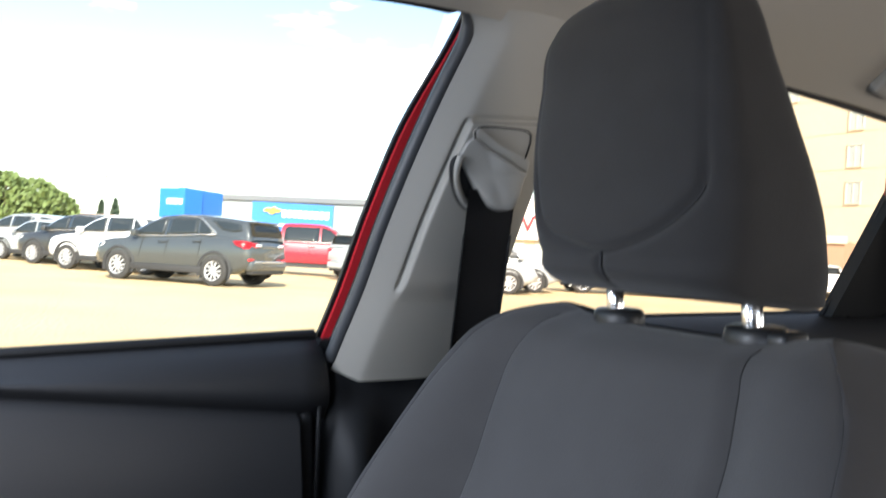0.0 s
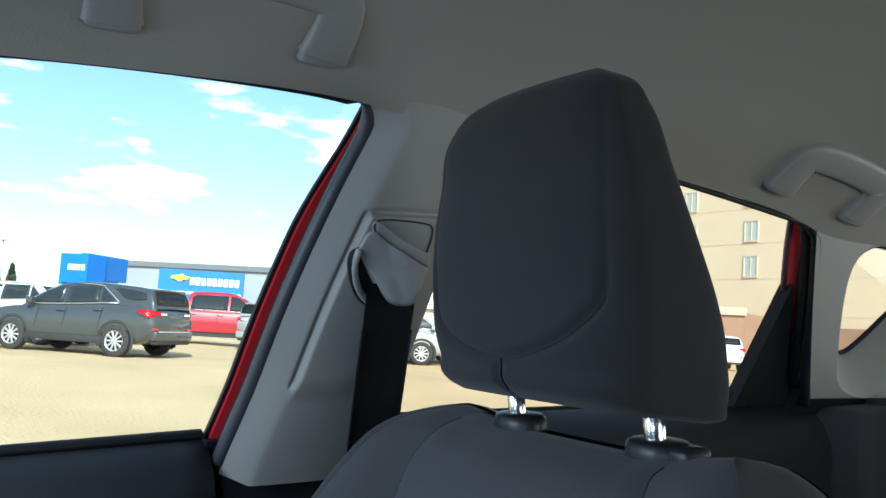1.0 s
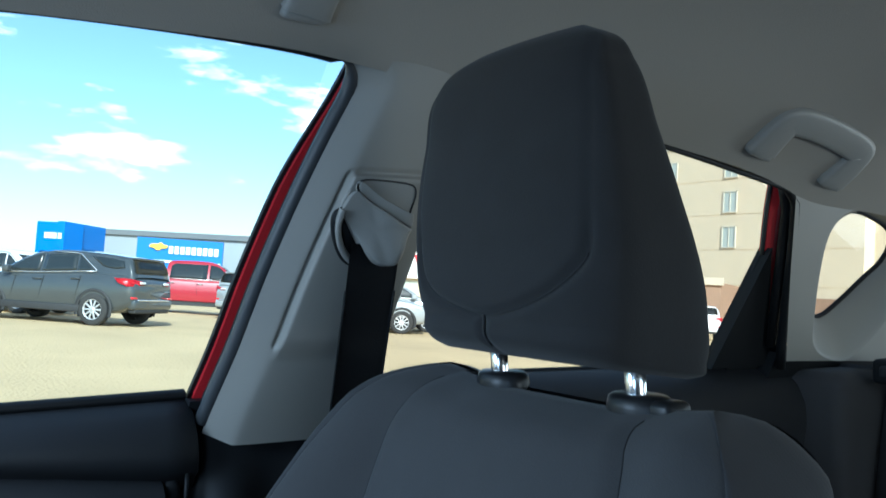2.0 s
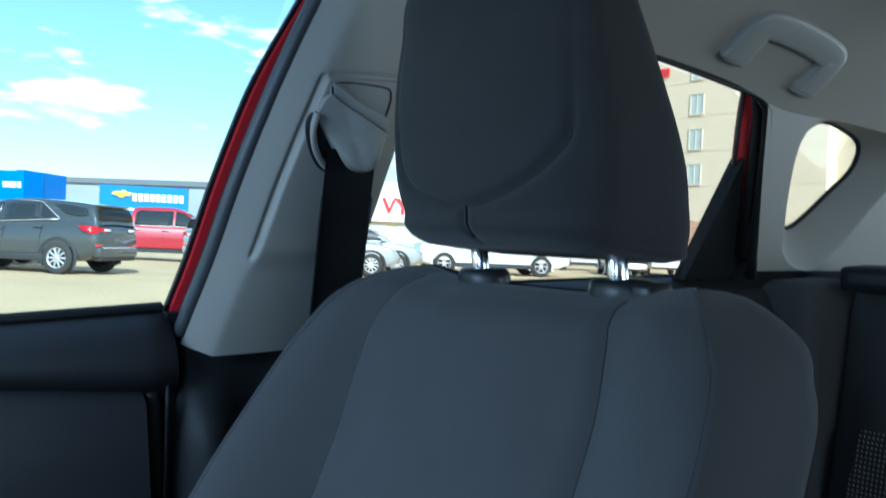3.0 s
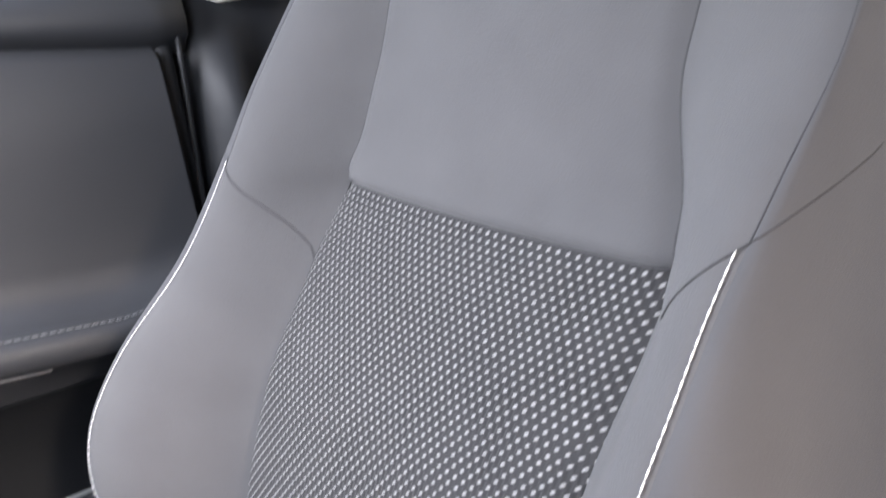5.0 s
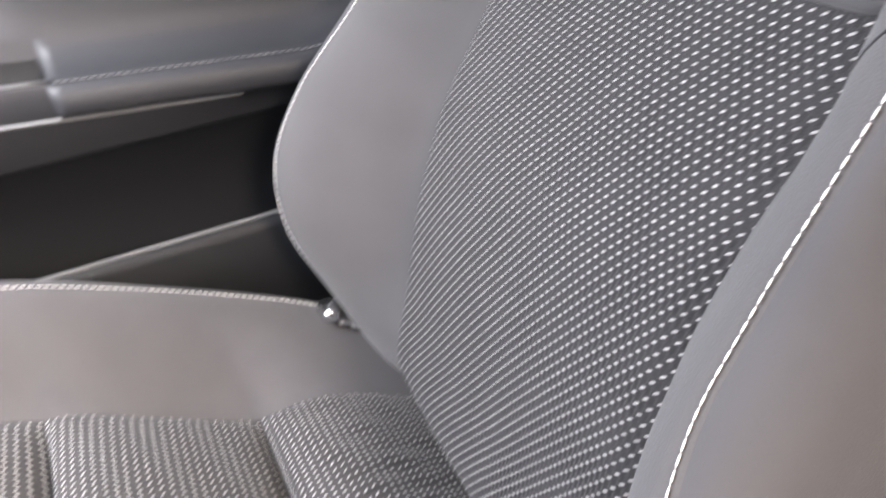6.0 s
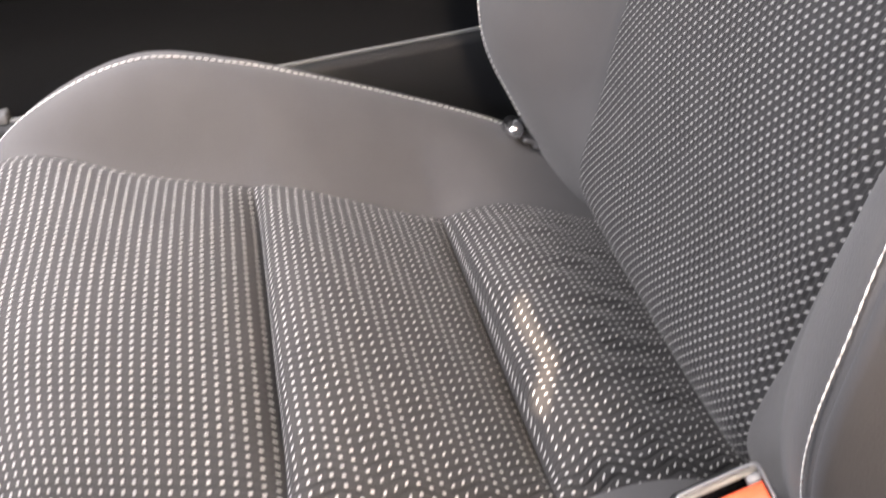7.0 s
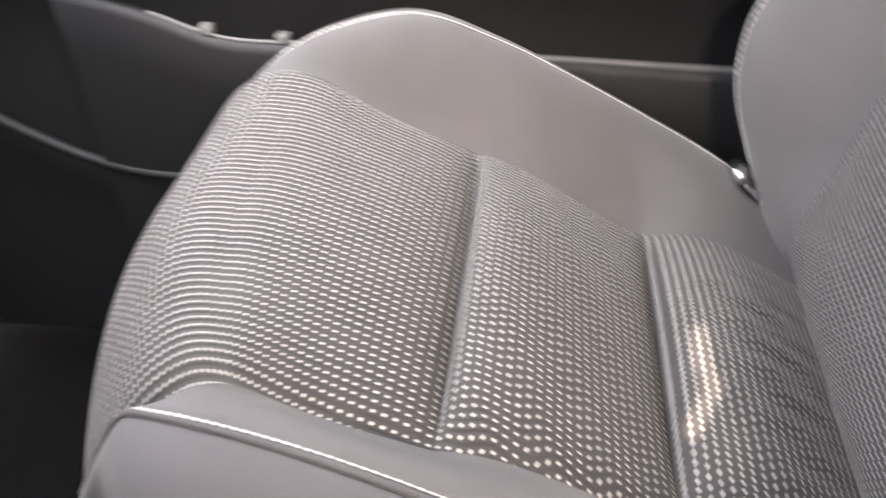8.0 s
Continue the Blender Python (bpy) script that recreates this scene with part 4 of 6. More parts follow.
part("outer_skin", grid(rows), RED_BODY, rear_door, "red painted outer skin", car=True)

# ---- rear pillar with the small quarter window ----
c_pillar = thing("rear_pillar_trim", (-.25, 1.0, 1.1), "light grey plastic rear pillar trim round a small window", "pillar trim", car=True)
QG = [(.938, 1.243), (.972, 1.271), (1.001, 1.303), (1.027, 1.325), (1.031, 1.349), (1.018, 1.371), (.961, 1.388), (.925, 1.394), (.890, 1.387), (.874, 1.362), (.886, 1.305), (.908, 1.262)]
QT = [(.864, 1.238), (.876, 1.213), (.915, 1.192), (.975, 1.186), (1.030, 1.28), (1.075, 1.332), (1.060, 1.362), (.93, 1.394), (.855, 1.392), (.828, 1.378), (.822, 1.350), (.842, 1.288)]
QC = (.945, 1.305)


def by_angle(pts, n=72):
    """A closed outline resampled at even angles about the window's middle."""
    loop = loop_rounded([(y, z, 0) for y, z in pts], 2)
    ang = [math.atan2(p.y - QC[1], p.x - QC[0]) % 6.2832 for p in loop]
    dist = [math.hypot(p.x - QC[0], p.y - QC[1]) for p in loop]
    got = np.interp([6.2832 * k / n for k in range(n)], *zip(*sorted(zip(ang, dist))), period=6.2832)
    return [(QC[0] + d * math.cos(6.2832 * k / n), QC[1] + d * math.sin(6.2832 * k / n)) for k, d in enumerate(got)]


QO, big = by_angle(QG), by_angle(QT)
OUT = [(.740, 1.402), (.747, 1.387), (.777, 1.320), (.803, 1.265), (.838, 1.194), (.93, 1.190), (1.02, 1.185), (1.30, 1.17), (1.75, 1.15), (1.75, 1.31), (1.45, 1.35), (1.2, 1.385), (1.0, 1.408), (.85, 1.412)]
bm = bmesh.new()


def ring(bm, pts, z=0.0):
    vs = [bm.verts.new((p[0], p[1], z)) for p in pts]
    return vs, [bm.edges.new((vs[i], vs[(i + 1) % len(vs)])) for i in range(len(vs))]


dense = []
for a, c in zip(OUT, OUT[1:] + OUT[:1]):
    for k in range(6):
        dense.append((a[0] + (c[0] - a[0]) * k / 6, a[1] + (c[1] - a[1]) * k / 6))
bmesh.ops.triangle_fill(bm, edges=ring(bm, dense)[1] + ring(bm, big)[1], use_beauty=True)
for v in bm.verts:
    v.co = side(v.co.x, v.co.y, 0)
part("pillar_cover", bm, TRIM, c_pillar, car=True, smooth=False)
rows = []
for q, o in ((1.0, 0.0), (.97, .0006), (.90, .004), (.6, .020), (.3, .034), (.06, .044), (0, .050)):
    rows.append([side(p[0] + (b2[0] - p[0]) * q, p[1] + (b2[1] - p[1]) * q, o) for p, b2 in zip(QO, big)])
part("window_reveal", grid(rows, closed=True), TRIM, c_pillar, "scooped reveal", car=True)
part("gasket", tube([side(p[0], p[1], .049) for p in QO + QO[:1]], .0035, 8), RUBBER_AND_SHADE, c_pillar, "black window gasket", car=True)
glass = part("quarter_glass", slab([side(p[0], p[1], .051) for p in QO], (-.004, 0, 0)), GLASS_REAR, c_pillar, "small fixed window", car=True, smooth=False)
glass.visible_shadow = False

part("lower_cover", slab([side(y, z, .014) for y, z in ((.835, 1.205), (.90, 1.196), (1.25, 1.186), (1.25, 1.0), (.835, 1.0))], (-.02, 0, 0)), PLASTIC, c_pillar, "black lower pillar cover", car=True, smooth=False)

# ---- roof lining ----
EDGE_Z = spline([(-.95, 1.22), (-.75, 1.325), (-.6, 1.395), (-.45, 1.45), (-.3, 1.480), (-.1, 1.487), (0, 1.488), (.15, 1.484), (.2, 1.478), (.53, 1.442), (.70, 1.413), (.745, 1.400), (.9, 1.385), (1.2, 1.35), (1.75, 1.28)])
rows = []
# carried on over the unseen windscreen to block sun from the footwell and door
for y in levels(-1.33, 1.75, 110):
    ze = EDGE_Z(y)
    x0 = side(y, ze).x
    half = .37 - x0
    row = []
    for k in range(61):
        t = k / 60 * 2 - 1
        x = .37 + half * t
        d = 1 - abs(t)
        row.append((x, y, ze + .092 * (1 - (1 - min(1, d / .42)) ** 2.4) + .012 * (1 - t * t)))
    rows.append(row)
b = grid(rows)
part("headliner", b, LINER, None, car=True)
tagged(bpy.data.objects["headliner"], "warm grey cloth headliner of the car", "headliner", kind="structure")
b = grid([[(p[0] + (-.035 if j == 0 else .035 if j == 60 else 0), p[1], p[2] + .035) for j, p in enumerate(r)] for r in rows])
tagged(part("roof", b, RED_BODY, None, car=True), "red painted car roof", "car roof", kind="structure")


def grab_handle(feet, bar, label):
    """A folded-up handle: a wide flat bar bent into a U, its feet against the lining."""
    h = thing("grab_handle", feet[0], label, "grab handle", "roof grab handles", car=True)
    (f1, f2), (b1, b2) = [Vector(p) for p in feet], [Vector(p) for p in bar]
    path = rounded([f1, f1.lerp(b1, .55), b1 + (f1 - b1) * .1 + (b2 - b1) * .05, b2 + (f2 - b2) * .1 + (b1 - b2) * .05, f2.lerp(b2, .55), f2], 3)
    face = (f2 - f1).cross(b1 - f1).normalized()
    rows = []
    for i, p in enumerate(path):
        d = (path[min(i + 1, len(path) - 1)] - path[max(i - 1, 0)]).normalized()
        across = face.cross(d)
        t = abs(2 * i / (len(path) - 1) - 1)
        wide, thick = .0175 + .0035 * t ** 2, .0115
        row = []
        for k in range(24):
            c, s = math.cos(6.2832 * k / 24), math.sin(6.2832 * k / 24)
            row.append(p + across * (wide * math.copysign(abs(c) ** .38, c)) + face * (thick * math.copysign(abs(s) ** .45, s)))
        rows.append(row)
    part("grip", cap(grid(rows, closed=True), rows), HANDLE, h, car=True)
    for f, g in ((f1, b1), (f2, b2)):
        up = (g - f).normalized()
        b = bmesh.new()
        across, rows = (f2 - f1).normalized(), []
        for q, w in ((-.006, .9), (-.005, .97), (.001, .97), (.002, .9)):
            rows.append([f + up * q + across * (.0195 * w * math.copysign(abs(math.cos(a)) ** .4, math.cos(a))) + face * (.010 * w * math.copysign(abs(math.sin(a)) ** .4, math.sin(a))) for a in np.linspace(0, 6.2832, 24, endpoint=False)])
        part("handle_foot", cap(grid(rows, closed=True, bm=b), rows), HANDLE, h, car=True)
    return h


grab_handle((side(.640, 1.445, -.012), side(.769, 1.419, -.012)), (side(.642, 1.484, -.036), side(.778, 1.458, -.036)), "grey folding grab handle above the rear door")
grab_handle((side(-.038, 1.517, -.012), side(.114, 1.512, -.012)), (side(-.046, 1.560, -.036), side(.120, 1.555, -.036)), "grey folding grab handle above the front door")

# ---- rear bench ----
bench = thing("rear_bench", (.3, .95, .5), "dark grey rear bench backrest with a dotted insert", "rear seat", car=True)


def bench_y(z):
    return .86 + .22 * (z - .70)


part("side_bolster", grid([[(-.30 + .115 * t, bench_y(z) - .012 * math.sin(math.pi * t) + .02, z) for t in levels(0, 1, 10)] for z in levels(.6, 1.183, 30)]), FABRIC_SIDE, bench, car=True)
rows = []
for z in levels(.60, 1.17, 40) + [1.182, 1.190, 1.194]:
    r = []
    cut = .03 * step(1.13, 1.20, z)
    for k in range(33):
        x = (-.19 + cut) + (.55 + .19 - cut) * k / 32
        t = min(1, k / 4)
        r.append((x, bench_y(min(z, 1.17)) + .03 * (1 - t) ** 2 + .03 * step(1.165, 1.196, z) - .012 * t, z))
    rows.append(r)
part("back_panel", grid(rows), FABRIC, bench, car=True)
part("top_panel", grid([[(-.16 + .7 * k / 10, y, 1.194 - .05 * (y > 1.02)) for k in range(11)] for y in (bench_y(1.17) + .018, 1.00, 1.04)]), FABRIC, bench, car=True)
rows, uv = [], []
for z in levels(.60, .992, 30):
    x0 = -.128 - .02 * (.992 - z) / .2
    xs = [x0 + (.5 - x0) * k / 30 for k in range(31)]
    rows.append([(x, bench_y(z) - .016 + .004 * math.exp(-(.992 - z) / .01), z) for x in xs])
    uv.append([(x, z) for x in xs])
part("back_insert", grid(rows, uv), FABRIC_DOTS, bench, "grey cloth woven with white dashes", car=True)
lat = part("latch_surround", box((-.168, .922, 1.166), (-.02, .985, 1.199), .007, 3), PLASTIC, bench, "black plastic latch surround", car=True)
part("latch_lever", box((-.156, .917, 1.174), (-.045, .94, 1.191), .005, 3), PLASTIC_SOFT, lat, "black release lever", car=True)
part("bench_cushion", box((-.30, .42, .50), (.95, .90, .70), .04, 3), FABRIC, bench, car=True)
part("bench_side", box((-.34, .88, .50), (-.18, 1.02, 1.178), .02, 3), FABRIC_SIDE, bench, car=True)

# ---- what closes the car round the camera ----
def shell(name, bm, mat, label, category):
    return tagged(part(name, bm, mat, None, car=True), label, category, kind="structure")


shell("floor", box((-.42, -1.4, .36), (1.16, 1.8, .40)), CARPET, "black carpeted car floor", "car floor")
# wall_front is an added light block across the windscreen opening
shell("wall_front", box((-.40, -1.36, .40), (1.14, -1.32, 1.27)), PLASTIC, "unseen black wall shutting out light at the windscreen end", "windscreen")
shell("wall_rear", box((-.32, 1.70, .40), (1.06, 1.75, 1.12)), PLASTIC, "black lower tailgate panel", "tailgate")
shell("dashboard", box((-.36, -1.30, .45), (1.12, -1.0, 1.02), .06, 4), PLASTIC, "black dashboard", "dashboard")
shell("centre_console", box((.285, -.80, .40), (.455, .30, .66), .02, 3), PLASTIC, "black centre console between the seats", "console")
rows = [[(1.07, -1.3, .4), (1.07, 1.75, .4)], [(1.075, -1.3, 1.0), (1.075, 1.75, 1.0)], [(1.06, -1.3, 1.16), (1.06, 1.75, 1.16)]]
b = grid(rows)
bmesh.ops.solidify(b, geom=b.faces[:], thickness=.06)
shell("wall_left", b, PLASTIC, "black driver side door panels", "door panel")


def driver_x(z):
    return 1.052 - .43 * (z - 1.16)


# Added screen, out of view: blocks the driver's window except for one slit.
bm = bmesh.new()
screen_edge = [(-1.33, 1.16), (-.9, 1.16), (-.5, 1.16), (-.2, 1.16), (.27, 1.16), (.31, 1.31), (.33, 1.47), (-.2, 1.47), (-.42, 1.47), (-.8, 1.47), (-1.25, 1.47)]
# slit outline projected back along the sun from the streak on the cushion
chink = [(-0.4468, 1.4280), (-0.4372, 1.4275), (-0.4352, 1.4195), (-0.4340, 1.4115), (-0.4320, 1.4050), (-0.4297, 1.3990), (-0.4257, 1.3925), (-0.4207, 1.3865), (-0.4184, 1.3810), (-0.4204, 1.3755), (-0.4238, 1.3705), (-0.4262, 1.3655), (-0.4284, 1.3600), (-0.4302, 1.3545), (-0.4393, 1.3545), (-0.4393, 1.3610), (-0.4373, 1.3670), (-0.4346, 1.3720), (-0.4313, 1.3775), (-0.4318, 1.3825), (-0.4368, 1.3885), (-0.4406, 1.3945), (-0.4428, 1.4005), (-0.4442, 1.4065), (-0.4454, 1.4130), (-0.4464, 1.4205)]
bmesh.ops.triangle_fill(bm, edges=ring(bm, screen_edge)[1] + ring(bm, loop_rounded([(y, z, 0) for y, z in chink], 1))[1], use_beauty=True)
for v in bm.verts:
    v.co = (driver_x(v.co.y), v.co.x, v.co.y)
bmesh.ops.solidify(bm, geom=bm.faces[:], thickness=.004)
shell("driver_light_block", bm, TRIM, "unseen light grey screen over the driver's window, slit to shape a sun patch", "window shade")
rows = []
for z in levels(1.16, 1.42, 6):
    rows.append([(driver_x(z), .80 + .25 * (z - 1.16), z), (driver_x(z), 1.72, z)])
b = grid(rows)
bmesh.ops.solidify(b, geom=b.faces[:], thickness=.04)
shell("wall_pillar", b, TRIM, "light grey driver side rear pillar", "pillar")

# ---- outside ----
def paint(name, color, rough=0.35):
    return material(name, color, rough, mottle=0.05, mottle_size=0.4, coat=0.9)


GRAVEL = material("packed_gravel", (0.62, 0.455, 0.245), 0.95, grain=0.9, grain_size=0.05, mottle=0.28, mottle_size=3.0)
DARK_GLASS = material("dark_car_glass", (0.022, 0.028, 0.030), 0.05, mottle=0.1, coat=0.2)
TYRE = material("tyre_rubber", (0.035, 0.034, 0.033), 0.85, mottle=0.2, mottle_size=0.1)
ALLOY = material("alloy_wheel", (0.62, 0.62, 0.63), 0.35, 0.6, mottle=0.05)
GREY_PAINT = paint("dark_grey_paint", (0.046, 0.053, 0.056), 0.25)
RED_PAINT = paint("red_paint", (0.36, 0.015, 0.03))
WHITE_PAINT = paint("white_paint", (0.72, 0.73, 0.73))
SILVER_PAINT = paint("silver_paint", (0.34, 0.36, 0.37))
BLACK_PAINT = paint("black_paint", (0.022, 0.024, 0.027))
TAIL = material("tail_lamp_red", (0.75, 0.02, 0.03), 0.2, mottle=0.15, mottle_size=0.08, coat=0.5)
LAMP = material("lamp_glass", (0.75, 0.77, 0.78), 0.15, mottle=0.1)
UNDER = material("black_cladding", (0.03, 0.03, 0.031), 0.7, mottle=0.15)
BRIGHT = material("bright_trim", (0.7, 0.7, 0.7), 0.25, 0.8, mottle=0.05)


def rise(x, y):
    """The lot climbs slightly towards the row of parked cars beside the red one."""
    return .10 * step(8, 17, -x) * (1 - step(7, 13, y))


rows = []
ring_d = [0, 2, 4, 6, 8, 10, 12, 14, 16, 18, 20, 24, 28, 34, 42, 55, 75, 110, 180, 400, 1200, 3500]
for d in ring_d[1:]:
    rows.append([(d * math.cos(k * 6.2832 / 72), d * math.sin(k * 6.2832 / 72), rise(d * math.cos(k * 6.2832 / 72), d * math.sin(k * 6.2832 / 72))) for k in range(72)])
b = grid(rows, closed=True)
b.verts.ensure_lookup_table()
b.faces.new([b.verts[k] for k in range(72)])
tagged(part("ground", b, GRAVEL), "dusty tan gravel lot in full sun", "ground", kind="structure")


def revolve(profile, n=28, bm=None):
    """Rows of (radius, y) spun about the y axis."""
    rows = [[(r * math.cos(6.2832 * k / n), y, r * math.sin(6.2832 * k / n)) for k in range(n)] for r, y in profile]
    return grid(rows, bm=bm, closed=True)


def wheel_parts(root, x, y, r, out, spokes=10):
    at = Matrix.Translation((x, y, r))
    flip = Matrix.Diagonal((1, out, 1, 1))
    w = .11
    b = revolve([(r * .64, -w), (r * .80, -w * 1.02), (r * .95, -w * .96), (r, -w * .7), (r, w * .7), (r * .95, w * .96), (r * .80, w * 1.02), (r * .64, w)])
    b.transform(at @ flip)
    tyre = part("tyre", b, TYRE, root, local=True)
    b = revolve([(r * .66, w * .98), (r * .63, w * 1.0), (r * .60, w * .9), (r * .58, w * .3)])
    for k in range(spokes):
        a = 6.2832 * k / spokes
        s = box((.03, w * .62, -.019), (r * .62, w * .90, .019), .006)
        s.transform(Matrix.Rotation(a, 4, "Y"))
        me = bpy.data.meshes.new("tmp")
        s.to_mesh(me)
        s.free()
        b.from_mesh(me)
        bpy.data.meshes.remove(me)
    revolve([(.001, w * .95), (.055, w * .93), (.07, w * .7)], bm=b)
    b.transform(at @ flip)
    part("rim", b, ALLOY, tyre, "silver alloy rim", local=True)
    b = revolve([(.001, w * .30), (r * .60, w * .30)])
    b.transform(at @ flip)
    part("brake_disc", b, UNDER, tyre, local=True)


SUV = dict(half=.92, r=.36, axles=(1.36, -1.36), low=.30,
           belt=[(-2.27, .95), (-2.21, 1.11), (-1.9, 1.18), (-1.4, 1.18), (-.5, 1.145), (.6, 1.085), (1.1, 1.05), (1.7, .985), (2.1, .865), (2.27, .66)],
           wide=[(-2.27, .84), (-2.15, .94), (-1.4, .99), (0, .985), (1.4, .99), (2.0, .93), (2.27, .72)],
           roof=[(-2.23, 1.13), (-2.15, 1.36), (-2.06, 1.515), (-1.97, 1.565), (-1.2, 1.635), (-.4, 1.665), (.2, 1.605), (.62, 1.45), (1.22, 1.06)],
           panes=[[(1.0, 1.115), (.55, 1.42), (.22, 1.54), (.12, 1.55), (.12, 1.145)], [(.05, 1.15), (.05, 1.555), (-.76, 1.565), (-.82, 1.205)], [(-.87, 1.21), (-.82, 1.56), (-1.27, 1.235)], [(-1.12, 1.555), (-1.5, 1.54), (-1.93, 1.475), (-2.0, 1.33), (-1.78, 1.295), (-1.47, 1.34)]],
           rear_pane=[(-2.085, 1.50), (-2.19, 1.20)], front_pane=[(.60, 1.45), (1.16, 1.10)])
PICKUP = dict(half=1.0, r=.40, axles=(1.9, -1.85), low=.30,
              belt=[(-3.0, 1.05), (-2.95, 1.20), (-1.0, 1.20), (0, 1.19), (1.3, 1.20), (2.2, 1.17), (2.75, 1.08), (2.85, .80)],
              wide=[(-3.0, .93), (-2.9, .98), (0, .985), (2.2, .985), (2.7, .92), (2.85, .80)],
              roof=[(-1.12, 1.20), (-1.07, 1.62), (-1.02, 1.80), (-.9, 1.85), (-.6, 1.87), (-.2, 1.885), (.3, 1.88), (.6, 1.83), (.8, 1.73), (1.15, 1.47), (1.5, 1.21)],
              panes=[[(1.28, 1.24), (.74, 1.70), (.55, 1.75), (.42, 1.76), (.42, 1.24)], [(.34, 1.24), (.34, 1.765), (-.80, 1.755), (-.92, 1.66), (-.95, 1.24)]],
              rear_pane=[(-1.05, 1.70), (-1.115, 1.28)], front_pane=[(.80, 1.74), (1.44, 1.25)])
SEDAN = dict(half=.9, r=.33, axles=(1.35, -1.35), low=.24,
             belt=[(-2.3, .80), (-2.22, .98), (-1.5, 1.0), (-.4, .95), (.8, .92), (1.5, .85), (2.1, .74), (2.28, .52)],
             wide=[(-2.3, .82), (-2.1, .95), (0, .985), (1.6, .98), (2.1, .9), (2.28, .72)],
             roof=[(-1.9, .99), (-1.2, 1.33), (-.6, 1.43), (0, 1.44), (.35, 1.38), (1.15, .90)],
             panes=[[(.92, .97), (.38, 1.30), (.05, 1.36), (-.05, 1.36), (-.05, .97)], [(-.12, .98), (-.12, 1.36), (-.7, 1.34), (-1.25, 1.10), (-1.2, 1.0)]],
             rear_pane=[(-1.25, 1.29), (-1.82, 1.03)], front_pane=[(.42, 1.34), (1.08, .94)])


def flowing(pts):
    """A smooth line through (x, value) pairs that never swings past them."""
    x, v = np.array(pts, float).T
    d = np.diff(v) / np.diff(x)
    m = np.concatenate(([d[0]], np.where(d[1:] * d[:-1] > 0, 2 * d[1:] * d[:-1] / (d[1:] + d[:-1] + 1e-12), 0), [d[-1]]))

    def f(q):
        q = min(max(q, x[0]), x[-1])
        k = min(int(np.searchsorted(x, q, side="right")) - 1, len(x) - 2)
        h = x[k + 1] - x[k]
        s = (q - x[k]) / h
        return float((2 * s**3 - 3 * s**2 + 1) * v[k] + (s**3 - 2 * s**2 + s) * h * m[k] + (3 * s**2 - 2 * s**3) * v[k + 1] + (s**3 - s**2) * h * m[k + 1])
    return f


